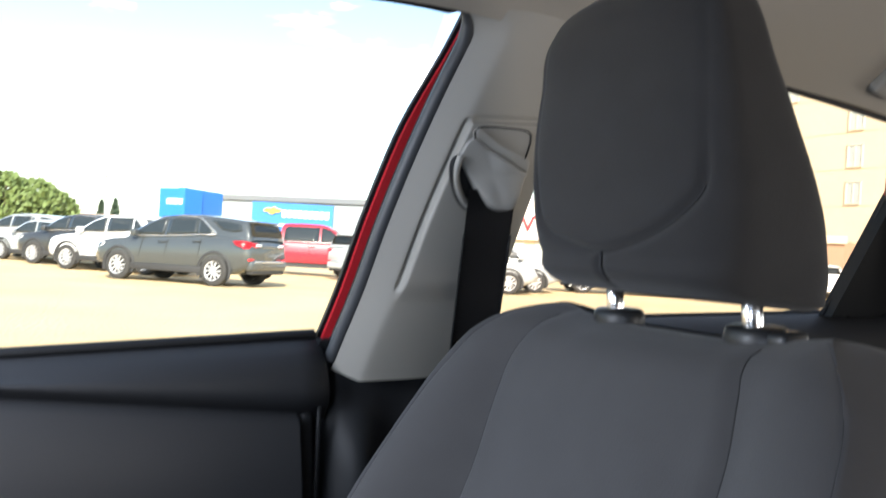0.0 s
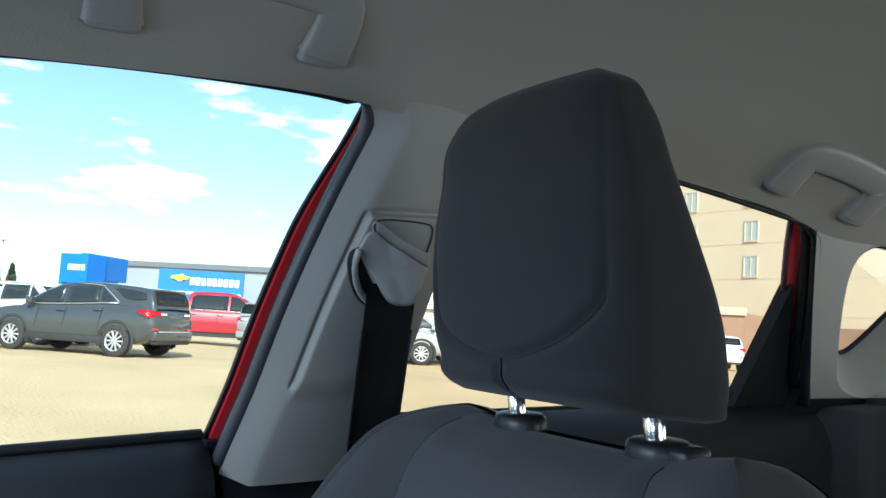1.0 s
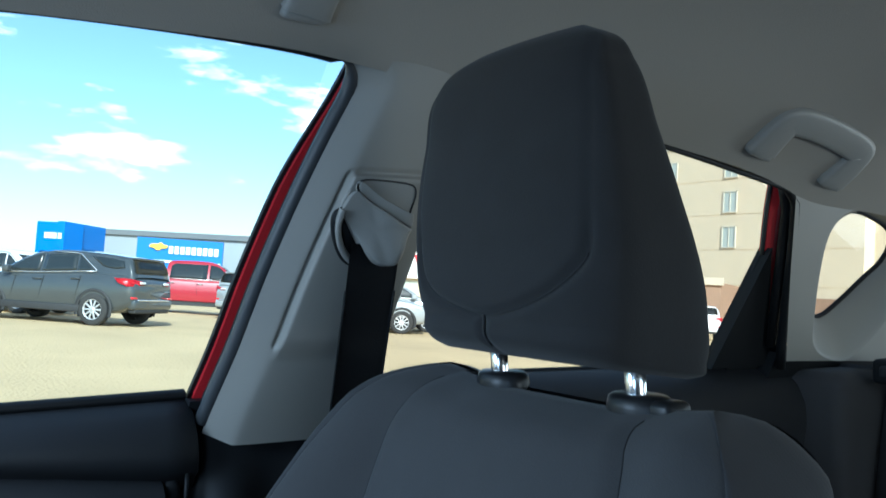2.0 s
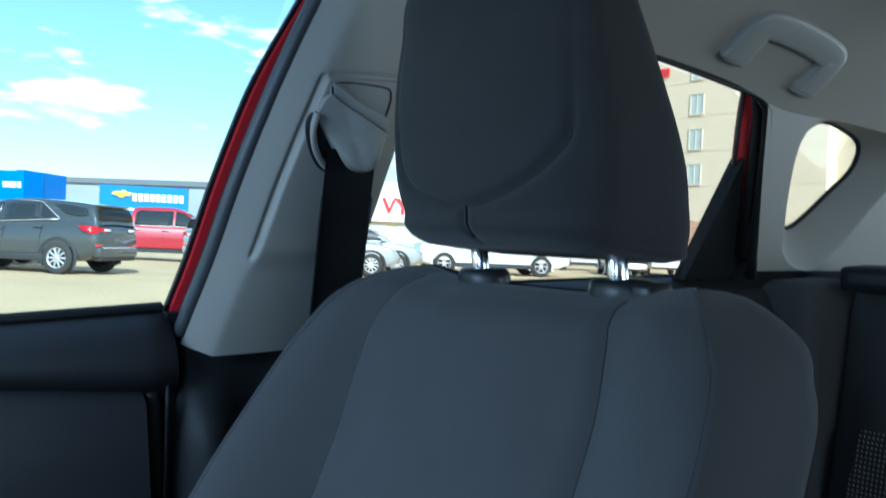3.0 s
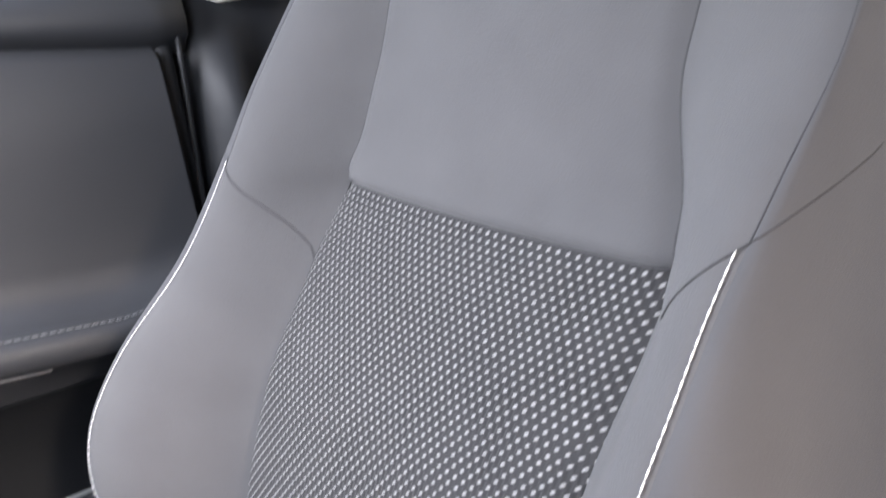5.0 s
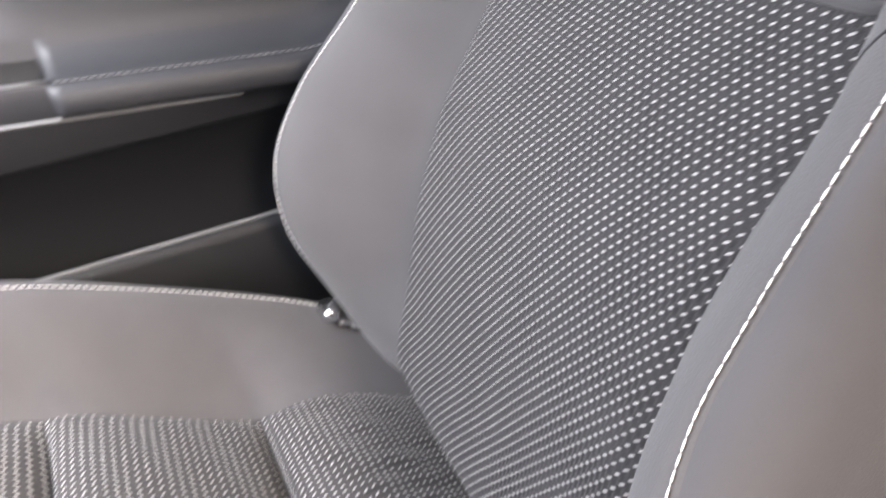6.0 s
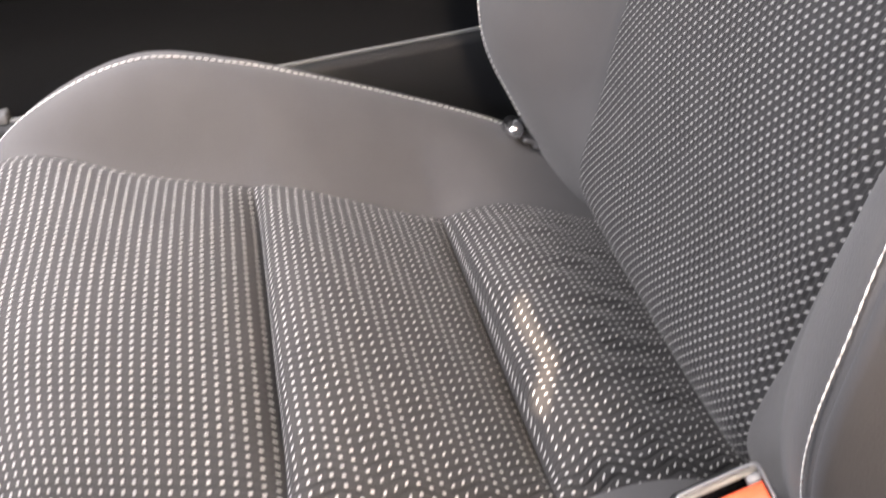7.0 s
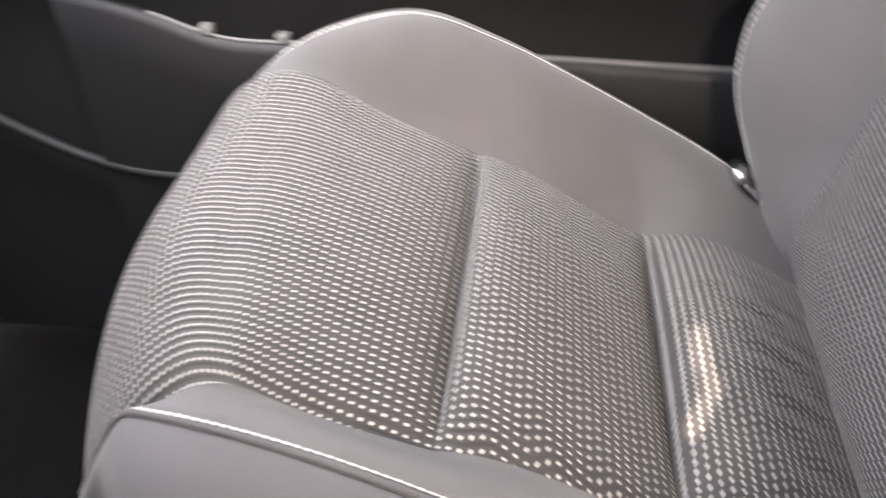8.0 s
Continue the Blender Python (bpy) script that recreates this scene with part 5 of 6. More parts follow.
def vehicle(spec, name, mat, at, turn, label, spokes=10):
    """A parked vehicle; it faces +x before it is turned."""
    root = thing(name, (0, 0, 0), label, "car" if spec is not PICKUP else "pickup truck")
    w, r, low = spec["half"], spec["r"], spec["low"]
    belt, wide, roof = flowing(spec["belt"]), flowing(spec["wide"]), flowing(spec["roof"])
    x0, x1 = spec["belt"][0][0], spec["belt"][-1][0]
    rows = []
    for x in levels(x0, x1, 60):
        ww, zt = w * wide(x), belt(x)
        zb = low + .12 * step(x1 - .5, x1, x) + .16 * step(x0 + .5, x0, x)
        half = [(0, zb), (.80 * ww, zb), (.95 * ww, zb + .05), (.985 * ww, zb + .16), (ww, zb + (zt - zb) * .45), (.992 * ww, zb + (zt - zb) * .66), (.965 * ww, zt - .07), (.935 * ww, zt - .015), (.86 * ww, zt), (0, zt + .02)]
        rows.append([(x, y, z) for y, z in half] + [(x, -y, z) for y, z in half[-2:0:-1]])
    body = part("body", cap(grid(rows, closed=True), rows), mat, root, local=True)
    if spec is PICKUP:
        part("bed_liner", box((-2.9, -.80, 1.205), (-1.15, .80, 1.212)), UNDER, body, local=True)
        for y in (-.9, .9):
            part("bed_rail", box((-2.98, y - .06, 1.195), (-1.1, y + .06, 1.235), .015), mat, body, local=True)

    def cabin_y(x, z):
        zb = belt(x) - .02
        t = min(max((z - zb) / max(1.66 - zb, .1), 0), 1.2)
        return w * wide(x) * (.93 - .20 * t ** 1.3)
    rx0, rx1 = spec["roof"][0][0], spec["roof"][-1][0]
    rows = []
    for x in levels(rx0, rx0 + .28, 14)[:-1] + levels(rx0 + .28, rx1, 44):
        zt, zb = max(roof(x), belt(x) - .01), belt(x) - .03
        half = [(cabin_y(x, zb), zb)] + [(cabin_y(x, zb + (zt - .05 - zb) * k), zb + (zt - .05 - zb) * k) for k in (.3, .6, .9)] + [(cabin_y(x, zt) - .05, zt - .008), (.5 * w, zt), (0, zt + .012)]
        rows.append([(x, y, z) for y, z in half] + [(x, -y, z) for y, z in half[-2::-1]])
    part("cabin", grid(rows), mat, root, local=True)
    for s in (-1, 1):
        for pane in spec["panes"]:
            mid = Vector((sum(p[0] for p in pane) / len(pane), 0, sum(p[1] for p in pane) / len(pane)))
            pts = [Vector((x, 0, z)) for x, z in pane]
            full = []
            for p, q in zip(pts, pts[1:] + pts[:1]):
                full += [p.lerp(q, k / 5) for k in range(5)]
            rows = [[Vector((p.x, s * (cabin_y(p.x, p.z) + .020), p.z)) for p in ((mid.lerp(f, k)) for f in full)] for k in (.02, .35, .7, 1)]
            rows.append([Vector((f.x, s * (cabin_y(f.x, f.z) - .01), f.z)) for f in full])
            part("side_window", grid(rows, closed=True), DARK_GLASS, root, local=True)
        lo = [p for pane in spec["panes"][:3] for p in pane if p[1] < (1.245 if spec is SUV else 1.27)]
        xs = sorted(p[0] for p in lo)
        part("window_trim", tube([(x, s * (cabin_y(x, belt(x) + .02) + .014), np.interp(x, sorted(p[0] for p in lo), [q[1] for q in sorted(lo)]) - .02) for x in np.linspace(xs[0], xs[-1], 12)], .013, 6), BRIGHT, root, "bright window strip", local=True)
        part("sill_cladding", box((spec["axles"][1] + .35, s * w * .93 - .03, low - .02), (spec["axles"][0] - .35, s * w * .985 + .02, low + .14), .02), UNDER, root, local=True)
        for x in spec["axles"]:
            b = bmesh.new()
            rows = []
            for rr, yy in ((r + .11, .0), (r + .11, .018), (r + .045, .022), (r + .03, .0)):
                rows.append([(x + rr * math.cos(a), s * (w * wide(x) * .985 + yy), r + rr * math.sin(a)) for a in np.linspace(-.35, math.pi + .35, 24)])
            part("wheel_arch", grid(rows, bm=b), UNDER if spec is not PICKUP else mat, root, local=True)
            b = slab([(x + (r + .06) * math.cos(a), s * (w * wide(x) * .985 + .004), r + (r + .06) * math.sin(a)) for a in np.linspace(-.45, math.pi + .45, 24)], (0, -.004 * s, 0))
            part("wheel_well", b, RUBBER_AND_SHADE, root, local=True, smooth=False)
            wheel_parts(root, x, s * (w - .085), r, s, spokes)
        for x in (spec["axles"][0] - .55, .08, -.85):
            part("door_gap", tube([(x - .04 * k, s * (w * wide(x) * (.995 if 0 < k < 3 else .975) + .003), low + .16 + (belt(x) - low - .22) * k / 3) for k in range(4)], .006, 4), SEAM, root, local=True)
        for x in (.0 + .22, -.75):
            part("door_handle", tube([(x, s * (w * .985 + .02), belt(x) - .13), (x - .22, s * (w * .985 + .02), belt(x) - .125)], .016, 6), mat if spec is SUV else BRIGHT, root, local=True)
        part("mirror", box((spec["panes"][0][0][0] - .22, s * (w * .95 + .02) - (.0 if s > 0 else .18), belt(.8) + .02), (spec["panes"][0][0][0] - .06, s * (w * .95 + .02) + (.18 if s > 0 else 0), belt(.8) + .17), .03, 3), mat, root, local=True)
        zt = belt(x0 + .1)
        hi = [(x0 - .005, .42, zt - .10), (x0 + .02, .62, zt - .075), (x0 + .06, .85, zt - .045), (x0 + .16, .985, zt - .03), (x0 + .44, 1.012, zt - .035)]
        lo = [(x0 - .005, .42, zt - .155), (x0 + .01, .62, zt - .175), (x0 + .05, .85, zt - .205), (x0 + .14, .985, zt - .205), (x0 + .34, 1.012, zt - .13)]
        b = grid([[(p[0] - .015, s * (w * p[1] + .008), p[2]) for p in hi], [(p[0] / 2 + q[0] / 2 - .022, s * (w * (p[1] + q[1]) / 2 + .014), (p[2] + q[2]) / 2) for p, q in zip(hi, lo)], [(q[0] - .015, s * (w * q[1] + .008), q[2]) for q in lo]])
        bmesh.ops.solidify(b, geom=b.faces[:], thickness=.02)
        part("tail_lamp", b, TAIL, root, "red tail lamp", local=True)
        b = slab(loop_rounded([(x1 - .06, s * w * .45, belt(x1 - .15) - .12), (x1 - .25, s * w * .86, belt(x1 - .3) - .06), (x1 - .5, s * w * .96, belt(x1 - .5) - .10), (x1 - .25, s * w * .90, belt(x1 - .3) - .18)], 1), (.03, s * .01, .01))
        part("head_lamp", b, LAMP, root, "clear head lamp", local=True)
    for key, out in (("rear_pane", -1), ("front_pane", 1)):
        (xa, za), (xb, zb) = spec[key]
        bow = .028 if spec is SUV and out < 0 else .014
        full = .90 if spec is SUV and out < 0 else .84
        rows = [[(xa + (xb - xa) * k / 6 + out * (bow + .02 * math.sin(math.pi * k / 6) * (bow > .02)), cabin_y(xa + (xb - xa) * k / 6, za + (zb - za) * k / 6) * full * j / 4, za + (zb - za) * k / 6 + .012) for j in range(-4, 5)] for k in range(7)]
        b = grid(rows)
        bmesh.ops.solidify(b, geom=b.faces[:], thickness=.01)
        part("rear_window" if out < 0 else "windscreen", b, DARK_GLASS, root, local=True)
    suv = spec is SUV
    part("rear_bumper", box((x0 - .045, -w * .86, low + .10), (x0 + .16, w * .86, low + .34), .06, 3), mat if suv else BRIGHT, root, local=True)
    up = .30 if suv else .13
    part("bumper_trim", box((x0 - .055, -w * .72, low + up), (x0 + .02, w * .72, low + up + .035), .012), BRIGHT, root, local=True)
    if suv:
        part("rear_valance", box((x0 - .02, -w * .78, low + .02), (x0 + .16, w * .78, low + .13), .03, 2), UNDER, root, local=True)
        part("spoiler", box((-2.17, -.58, 1.522), (-1.90, .58, 1.572), .02, 2), mat, root, local=True)
        for s in (-1, 1):
            part("reflector", box((x0 - .01, s * w * .80 - .09, low + .345), (x0 + .06, s * w * .80 + .09, low + .385), .01), TAIL, root, local=True)
            part("chrome_hook", tube([(x, s * (cabin_y(x, z) + .016), z) for x, z in ((-1.10, 1.185), (-1.35, 1.212), (-1.34, 1.24), (-1.08, 1.42), (-.84, 1.585), (-.7, 1.605), (-.1, 1.62))], .013, 6), BRIGHT, root, local=True)
            part("reverse_lamp", box((x0 - .034, s * w * .54 - .12, belt(x0 + .1) - .145), (x0 + .0, s * w * .54 + .10, belt(x0 + .1) - .095), .012), LAMP, root, local=True)
    part("front_grille", box((x1 - .10, -w * .50, low + .22), (x1 + .01, w * .50, low + .48), .03, 3), UNDER, root, local=True)
    root.matrix_basis = pose(*at, 0, 0, turn)
    return root


def bearing(az, far, z=0.0):
    """A place by its bearing, in degrees to the left of +y, and its distance."""
    return Vector((.44 - far * math.sin(radians(az)), -.16 + far * math.cos(radians(az)), z))


H1 = -136
c1 = Vector((-21.25, 3.72))
vehicle(SUV, "parked_suv", GREY_PAINT, (c1.x, c1.y, rise(c1.x, c1.y)), H1, "dark grey compact SUV parked on gravel")
c2 = c1 + Vector((-4.6, -.92))
vehicle(SUV, "parked_suv", WHITE_PAINT, (c2.x, c2.y, .10), H1, "white SUV parked in the row of cars")
c3 = c2 + Vector((-3.35, -.81))
vehicle(SUV, "parked_suv", BLACK_PAINT, (c3.x, c3.y, .10), H1, "black SUV parked in the row of cars")
c4 = c3 + Vector((-3.0, -.97))
vehicle(SEDAN, "parked_sedan", SILVER_PAINT, (c4.x, c4.y, .10), H1, "silver sedan at the end of the row")
c4 = c4 + Vector((-3.45, -.65))
vehicle(SUV, "parked_suv", SILVER_PAINT, (c4.x, c4.y, .10), H1, "silver SUV at the end of the row")
p, hd = bearing(71.5, 31.5), Vector((math.cos(radians(66)), math.sin(radians(66))))
c = p.to_2d() - hd * .38 + Vector((-hd.y, hd.x)) * .98
vehicle(PICKUP, "parked_pickup", RED_PAINT, (c.x, c.y, .08), 66, "red crew cab pickup parked behind the grey SUV", 8)
p, hd = bearing(70.9, 29.0), Vector((math.cos(radians(118)), math.sin(radians(118))))
c = p.to_2d() + hd * 2.25 + Vector((hd.y, -hd.x)) * .80
vehicle(SUV, "parked_suv", SILVER_PAINT, (c.x, c.y, .05), 118, "silver SUV parked beside the red pickup")
for az, far, dark in ((58.7, 26.6, SILVER_PAINT), (57.0, 29.0, SILVER_PAINT)):
    p = bearing(az, far)
    d = Vector((math.cos(radians(62)), math.sin(radians(62))))
    c = Vector((p.x, p.y)) - d * 1.36 + Vector((-d.y, d.x)) * .83
    vehicle(SUV, "parked_suv", dark, (c.x, c.y, 0), 62, "silver SUV parked nose out on the gravel")
p1, p2 = bearing(54.6, 33.2), bearing(48.1, 34.2)
hd = (p1 - p2).normalized()
c = (p1 + p2) / 2 + Vector((hd.y, -hd.x, 0)) * -.9
vehicle(PICKUP, "parked_pickup", WHITE_PAINT, (c.x, c.y, 0), math.degrees(math.atan2(hd.y, hd.x)), "white crew cab pickup parked on the lot", 6)
for az, far, m, tn in ((44.5, 45, WHITE_PAINT, 60), (42.0, 40, BLACK_PAINT, 140), (39.6, 44, WHITE_PAINT, 140)):
    p = bearing(az, far)
    vehicle(SUV if m is not BLACK_PAINT else SEDAN, "parked_suv" if m is not BLACK_PAINT else "parked_sedan", m, (p.x, p.y, 0), tn, "white SUV parked far off before the hotel" if m is WHITE_PAINT else "black sedan parked far off before the hotel")

# buildings
BLUE = material("blue_cladding", (0.01, 0.16, 0.55), 0.45, mottle=0.06, mottle_size=2)
GREY_WALL = material("grey_metal_wall", (0.33, 0.36, 0.38), 0.6, mottle=0.08, mottle_size=2)
GREY_DARK = material("dark_grey_fascia", (0.16, 0.17, 0.18), 0.6, mottle=0.08, mottle_size=2)
WHITE_SIGN = material("white_sign", (0.8, 0.8, 0.8), 0.5, mottle=0.03)
GOLD = material("gold_badge", (0.75, 0.5, 0.06), 0.35, mottle=0.1)
STUCCO = material("tan_stucco", (0.70, 0.595, 0.435), 0.9, grain=0.4, grain_size=0.05, mottle=0.08, mottle_size=4)
STUCCO_PALE = material("pale_stucco", (0.60, 0.525, 0.40), 0.9, grain=0.4, grain_size=0.05, mottle=0.06, mottle_size=4)
BROWN = material("brown_brick_band", (0.34, 0.22, 0.15), 0.9, mottle=0.15, mottle_size=1)
JOINT = material("stucco_joint", (0.64, 0.52, 0.36), 0.9, mottle=0.1, mottle_size=2)
PANE = material("window_pane", (0.47, 0.52, 0.49), 0.3, mottle=0.15, mottle_size=1)
FRAME = material("window_frame", (0.62, 0.58, 0.48), 0.5, mottle=0.05)
SIGN_RED = material("red_letters", (0.62, 0.03, 0.04), 0.45, mottle=0.05)


def oriented(a, b):
    """A frame whose x runs from a to b on the ground, with y pointing away from the camera."""
    d = (b - a)
    return Matrix.Translation(a) @ Matrix.Rotation(math.atan2(d.y, d.x), 4, "Z"), d.length


def block(name, a, b, z0, z1, deep, mat, parent, label="", bevel=0.0, inset=0.0):
    m, n = oriented(a, b)
    bm = box((0, inset, z0), (n, inset + deep, z1), bevel)
    bm.transform(m)
    return part(name, bm, mat, parent, label, smooth=False)


dealer = thing("dealership", bearing(75, 100), "grey dealership hall with blue sign fascia and portal", "building")
block("hall", bearing(80.2, 109), bearing(66.0, 96), 0, 6.4, 30, GREY_WALL, dealer)
block("roof_edge", bearing(80.2, 108.6), bearing(66.0, 95.6), 6.1, 6.7, .5, GREY_DARK, dealer)
sign = block("sign_wall", bearing(76.0, 93), bearing(70.7, 92), .2, 5.5, 1.2, BLUE, dealer, "bright blue sign wall")
m, n = oriented(bearing(76.0, 93), bearing(70.7, 92))
bm = box((n * .02, -.16, 3.0), (n * .98, -.02, 3.25))
bm.transform(m)
part("light_band", bm, WHITE_SIGN, sign, smooth=False)
bm = slab(loop_rounded([(n * .13, -.2, 4.55), (n * .17, -.2, 4.9), (n * .25, -.2, 4.9), (n * .26, -.2, 5.05), (n * .29, -.2, 5.05), (n * .30, -.2, 4.85), (n * .37, -.2, 4.80), (n * .34, -.2, 4.45), (n * .28, -.2, 4.45), (n * .27, -.2, 4.25), (n * .22, -.2, 4.25), (n * .21, -.2, 4.45)], 1), (0, .14, 0))
bm.transform(m)
part("badge", bm, GOLD, sign, "gold badge", smooth=False)
for k in range(9):
    bm = box((n * (.37 + .066 * k), -.12, 3.95), (n * (.37 + .066 * k + .052), -.02, 4.75), .05)
    bm.transform(m)
    part("sign_bar", bm, WHITE_SIGN, sign, smooth=False)
portal = thing("entrance_portal", bearing(80, 96), "tall bright blue entrance portal", "building")
a, c, d = bearing(81.8, 96), bearing(80.25, 94), bearing(77.9, 101)
m, n = oriented(a, c)
face = block("front_face", a, c, 3.4, 6.4, 3.0, BLUE, portal)
block("post", a, bearing(81.55, 95.7), 0, 3.4, 2.5, BLUE, portal)
block("post", bearing(80.5, 94.3), c, 0, 3.4, 2.5, BLUE, portal)
block("side_face", c, d, 3.9, 6.5, .8, BLUE, portal)
block("side_wall", bearing(79.6, 96.5), bearing(78.4, 100), 0, 3.9, .8, BLUE, portal)
for k in range(9):
    bm = box((n * (.30 + .07 * k), -.08, 4.7), (n * (.30 + .07 * k + .055), -.01, 5.3), .03)
    bm.transform(m)
    part("sign_bar", bm, WHITE_SIGN, face, smooth=False)

low = thing("low_brick_building", bearing(85, 130), "low brown building with a flat roof", "building")
block("wall", bearing(86.5, 128), bearing(82.2, 126), 0, 3.8, 12, BROWN, low)
w2 = block("wall", bearing(85.2, 127), bearing(82.4, 125), 0, 3.4, 1, STUCCO_PALE, low)
for k in range(3):
    a = bearing(84.8 - .8 * k, 124.6)
    block("window", a, bearing(84.3 - .8 * k, 124.5), 1.6, 2.8, .2, PANE, w2)

# hotel: a wide tan front with a column of windows, and a brighter wing
hotel = thing("hotel", bearing(36, 76), "tan stucco hotel with storeys of small windows", "building")
ha, hb = bearing(42.6, 84), bearing(29.85, 71.9)
hc = hb + (hb - ha).normalized() * 17
wall = block("front_wall", ha, hb, 0, 19.5, 14, STUCCO, hotel)
block("wing", hb, hc, 0, 19.5, 12, STUCCO_PALE, hotel, "paler set-back wing", inset=1.5)
block("base_band", ha, hb, 0, 3.0, .4, BROWN, hotel, "brown lower storey", inset=-.25)
m, n = oriented(ha, hb)
for z in (3.9, 7.0, 10.1, 13.2, 16.3):
    bm = box((0, -.02, z - .035), (n, .05, z + .035))
    bm.transform(m)
    part("storey_band", bm, JOINT, wall, smooth=False)


def hotel_window(m, x, z, parent):
    bm = bmesh.new()
    for a, c in (((x - .72, -.09, z - .95), (x - .62, .03, z + .95)), ((x + .62, -.09, z - .95), (x + .72, .03, z + .95)), ((x - .72, -.09, z + .85), (x + .72, .03, z + .95)), ((x - .72, -.12, z - .98), (x + .72, .03, z - .86)), ((x - .04, -.08, z - .9), (x + .04, .03, z + .9))):
        box(a, c, bm=bm)
    bm.transform(m)
    f = part("window", bm, FRAME, parent, smooth=False)
    bm = box((x - .64, -.03, z - .88), (x + .64, .02, z + .88))
    bm.transform(m)
    part("pane", bm, PANE, f, smooth=False)


def along(az):
    """How far along the hotel's front a bearing meets it."""
    d, u = Vector((-math.sin(radians(az)), math.cos(radians(az)))), (hb - ha).to_2d().normalized()
    r = ha.to_2d() - Vector((.44, -.16))
    return (d.x * r.y - d.y * r.x) / (d.y * u.x - d.x * u.y)


for az in (41.4, 37.68):
    x = along(az)
    for k in range(6):
        hotel_window(m, x, 5.0 + 3.1 * k if k else 1.6, wall)
m2 = oriented(hb, hc)[0]
for x in (2.0, 6.4, 10.8):
    for k in range(6):
        hotel_window(m2 @ Matrix.Translation((0, 1.5, 0)), x, 5.0 + 3.1 * k if k else 1.6, hotel)
x = 4.4
for k in range(5):
    bm = box((x + .30 * k, -.18, 17.1), (x + .30 * k + .22, -.02, 17.9), .04)
    bm.transform(m)
    part("sign_bar", bm, SIGN_RED, wall, smooth=False)

# shop with red letters along its white fascia
shop = thing("shop", bearing(54, 72), "white-fronted shop with red letters on its fascia", "building")
sa, sb = bearing(64.0, 74), bearing(46.5, 74)
block("hall", sa, sb, 0, 3.0, 20, STUCCO_PALE, shop)
fascia = block("fascia", sa, sb, 2.7, 6.0, 1.0, WHITE_SIGN, shop, "white fascia", inset=-.6)
m, n = oriented(sa, sb)
for k in range(8):
    bm = box((n * (.05 + .115 * k), -.06, .4), (n * (.05 + .115 * k) + 1.7, .05, 2.5), .03)
    bm.transform(m)
    part("shop_window", bm, PANE, shop, smooth=False)


def shop_x(az):
    e, d = Vector((.44, -.16)), Vector((-math.sin(radians(az)), math.cos(radians(az))))
    u, r = (sb - sa).to_2d().normalized(), sa.to_2d() - e
    return (d.x * r.y - d.y * r.x) / (d.y * u.x - d.x * u.y)


def letter(char, x, z, high, m, parent):
    """One raised sign letter."""
    curve = bpy.data.curves.new("letter", "FONT")
    curve.body, curve.size, curve.extrude, curve.offset = char, high / .70, .07, .035
    ob = new("letter", curve)
    bpy.context.view_layer.update()
    mesh = bpy.data.meshes.new_from_object(ob.evaluated_get(bpy.context.evaluated_depsgraph_get()))
    bpy.data.objects.remove(ob)
    bm = bmesh.new()
    bm.from_mesh(mesh)
    bpy.data.meshes.remove(mesh)
    bm.transform(m @ Matrix.Translation((x, -.68, z)) @ Matrix.Rotation(radians(90), 4, "X"))
    part("letter", bm, SIGN_RED, parent, smooth=False)


for char, az in (("V", 58.05), ("Y", 57.15), ("F", 55.75), ("A", 54.85), ("R", 53.85), ("M", 52.95)):
    letter(char, shop_x(az), 3.38, 1.32, m, fascia)
side_block = thing("low_shop_wing", bearing(44, 60), "low brown shop wing", "building")
block("wall", bearing(45.6, 62), bearing(38.0, 60), 0, 3.4, 8, BROWN, side_block)
block("roof_edge", bearing(45.7, 61.8), bearing(37.9, 59.8), 3.2, 3.7, .4, STUCCO_PALE, side_block)

# street lamps and trees
POLE = material("galvanised_pole", (0.42, 0.43, 0.43), 0.5, 0.4, mottle=0.1)


def street_lamp(p, h):
    root = thing("street_lamp", p, "tall galvanised lot lamp", "street lamp", "lot lamps")
    part("pole", tube([p, p + Vector((0, 0, h * .5)), p + Vector((0, 0, h))], .09, 10, taper=(1, .8, .6)), POLE, root)
    part("lamp_head", box(p + Vector((-.9, -.15, h - .05)), p + Vector((.9, .15, h + .12)), .04), POLE, root)


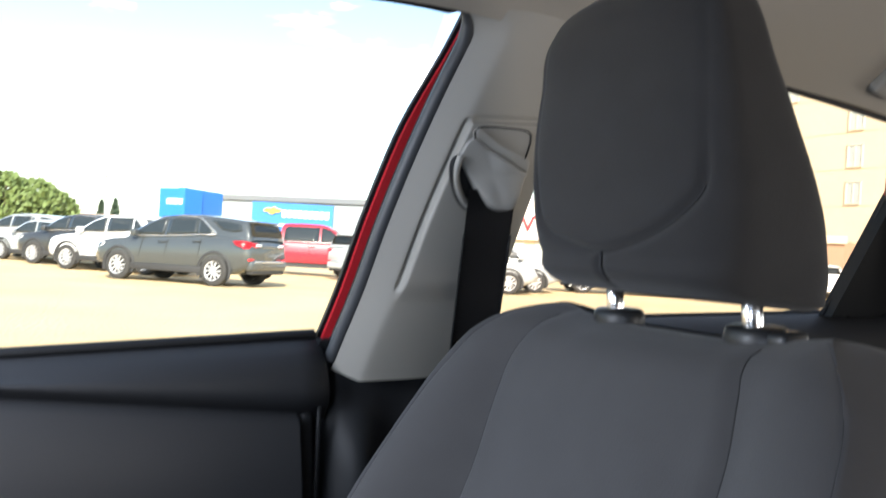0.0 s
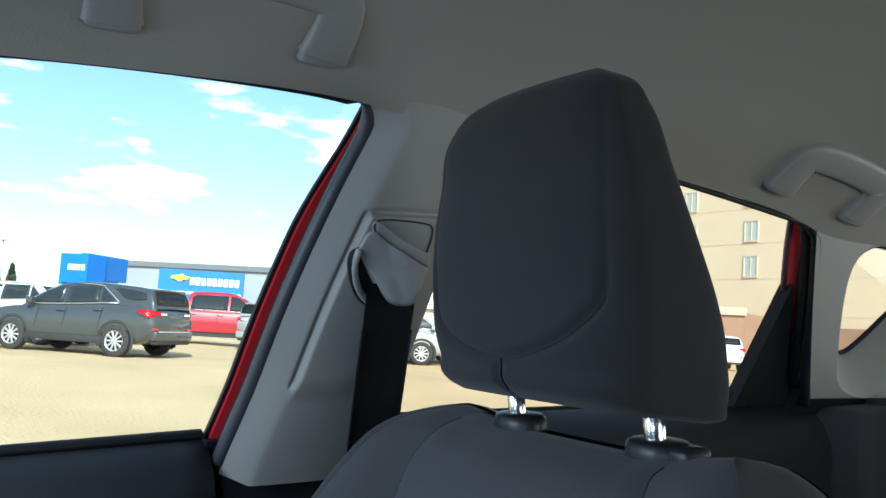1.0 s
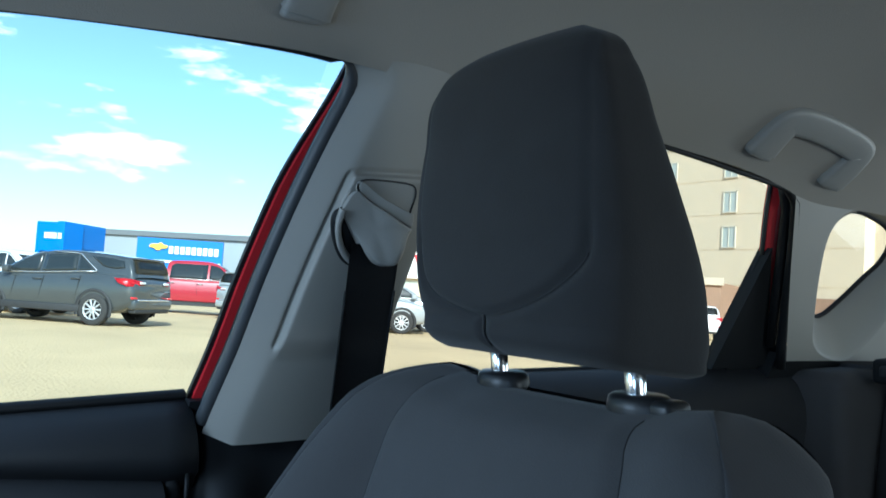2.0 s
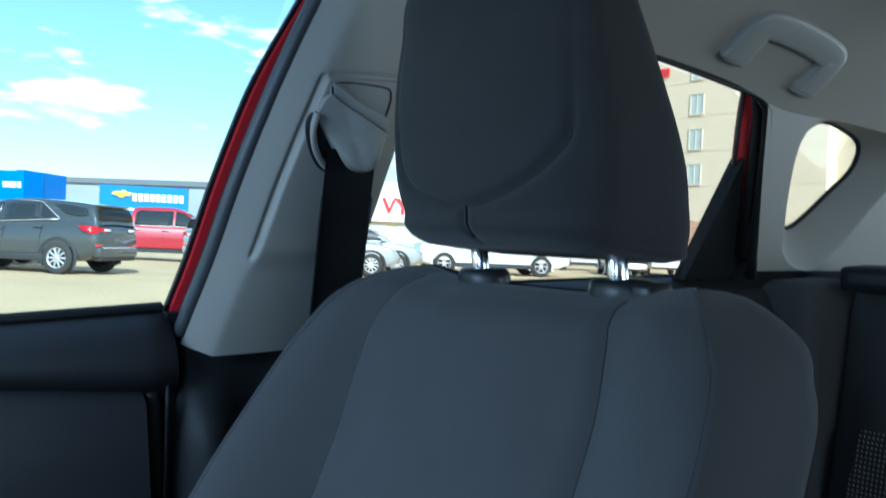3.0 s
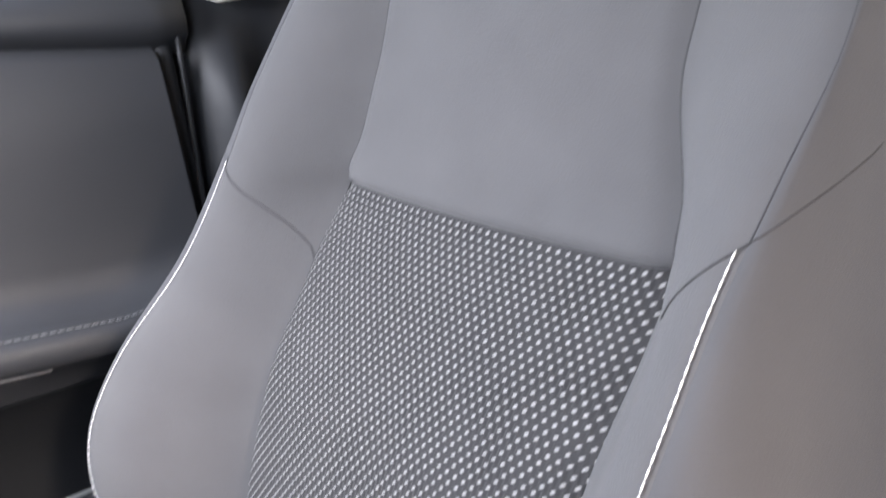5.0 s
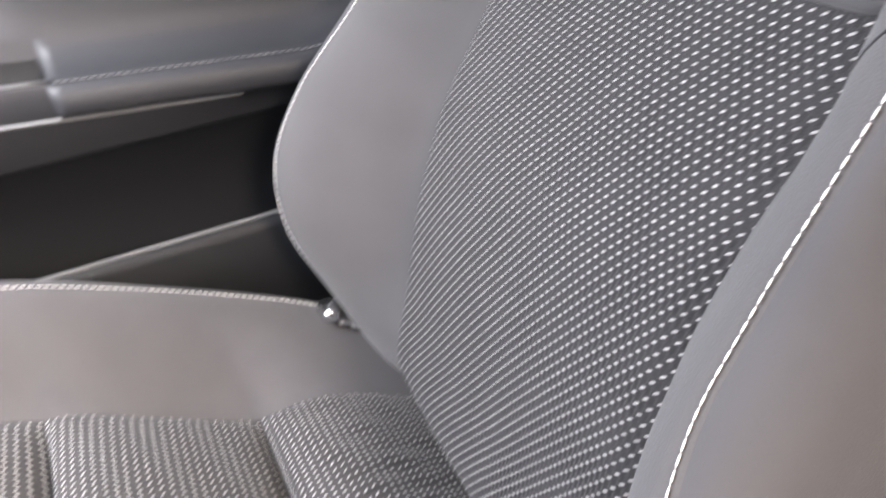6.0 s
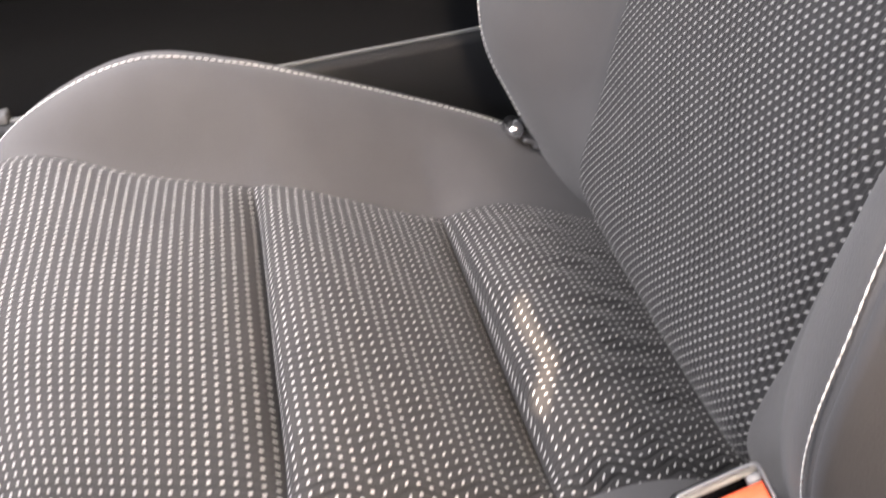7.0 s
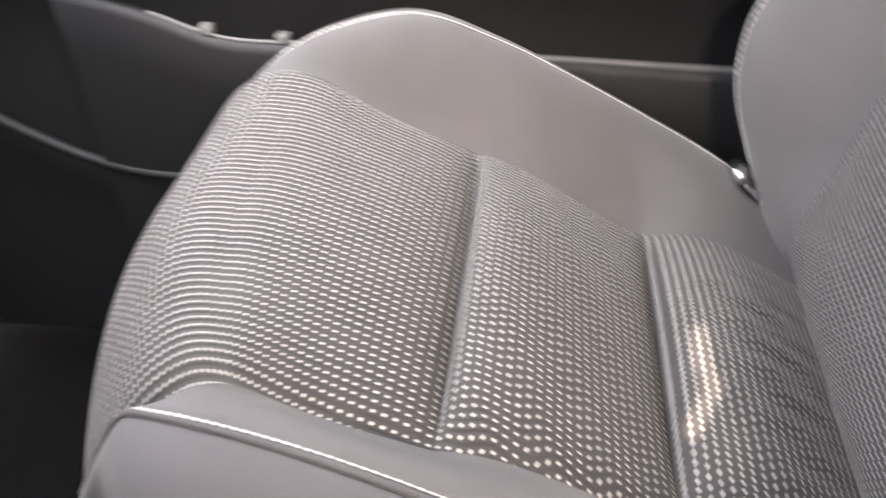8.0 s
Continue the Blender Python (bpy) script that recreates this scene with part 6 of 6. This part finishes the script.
street_lamp(bearing(85.0, 90), 6.8)
street_lamp(bearing(43.6, 55), 5.2)
LEAF = material("leaves", (0.12, 0.17, 0.05), 0.7, mottle=0.45, mottle_size=0.8)
NEEDLE = material("needles", (0.03, 0.055, 0.03), 0.8, mottle=0.4, mottle_size=0.8)
BARK = material("bark", (0.12, 0.09, 0.065), 0.9, mottle=0.3, mottle_size=0.2)


def tree(p, h, spread_r, mat, conifer, rnd, label):
    root = thing("tree", p, label, "tree", "far trees")
    limbs = tube([p, p + Vector((.1, 0, h * .4)), p + Vector((0, .1, h * .85))], h * .022, 8, taper=(1.4, .9, .3))
    crown = bmesh.new()
    for i in range(900):
        if conifer:
            t = rnd.random() ** .7
            rr = spread_r * (1 - t) * (.35 + .65 * rnd.random()) + .1
            z = h * (.08 + .92 * t)
        else:
            t = rnd.random()
            z = h * (.28 + .72 * t)
            rr = spread_r * math.sqrt(max(0, 1 - (2 * t - .85) ** 2 / 1.4)) * (.45 + .55 * rnd.random() ** .4)
        a = rnd.random() * 6.2832
        c = p + Vector((rr * math.cos(a), rr * math.sin(a), z))
        s = (.28 if conifer else .40) * (.6 + .8 * rnd.random())
        q = Euler((rnd.random() * 6, rnd.random() * 6, rnd.random() * 6)).to_matrix()
        vs = [crown.verts.new(c + q @ Vector(v) * s) for v in ((-1, -.4, 0), (0, -.5, .25), (1, .1, 0), (.1, .7, -.2))]
        crown.faces.new(vs)
    for i in range(7):
        a, z = i * 2.4, h * (.3 + .07 * i)
        tube([p + Vector((0, 0, z)), p + Vector((math.cos(a), math.sin(a), .5)) * spread_r * .55 + Vector((0, 0, z))], h * .007, 5, bm=limbs)
    part("trunk", limbs, BARK, root)
    part("crown", crown, mat, root, smooth=False)


rnd = random.Random(4)
for az, far, h, r, con in ((89.0, 120, 7.5, 3.4, False), (87.8, 124, 6.2, 3.0, False), (90.6, 118, 8.0, 3.4, False), (85.2, 150, 6.5, 1.5, True), (84.4, 152, 7.0, 1.6, True), (91.8, 125, 7, 3.5, False), (47.0, 118, 5.0, 1.3, True), (46.4, 121, 4.2, 1.2, True), (43.9, 118, 5.2, 1.4, True)):
    tree(bearing(az, far), h, r, NEEDLE if con else LEAF, con, rnd, "dark conifer beyond the lot" if con else "leafy green tree beyond the lot")
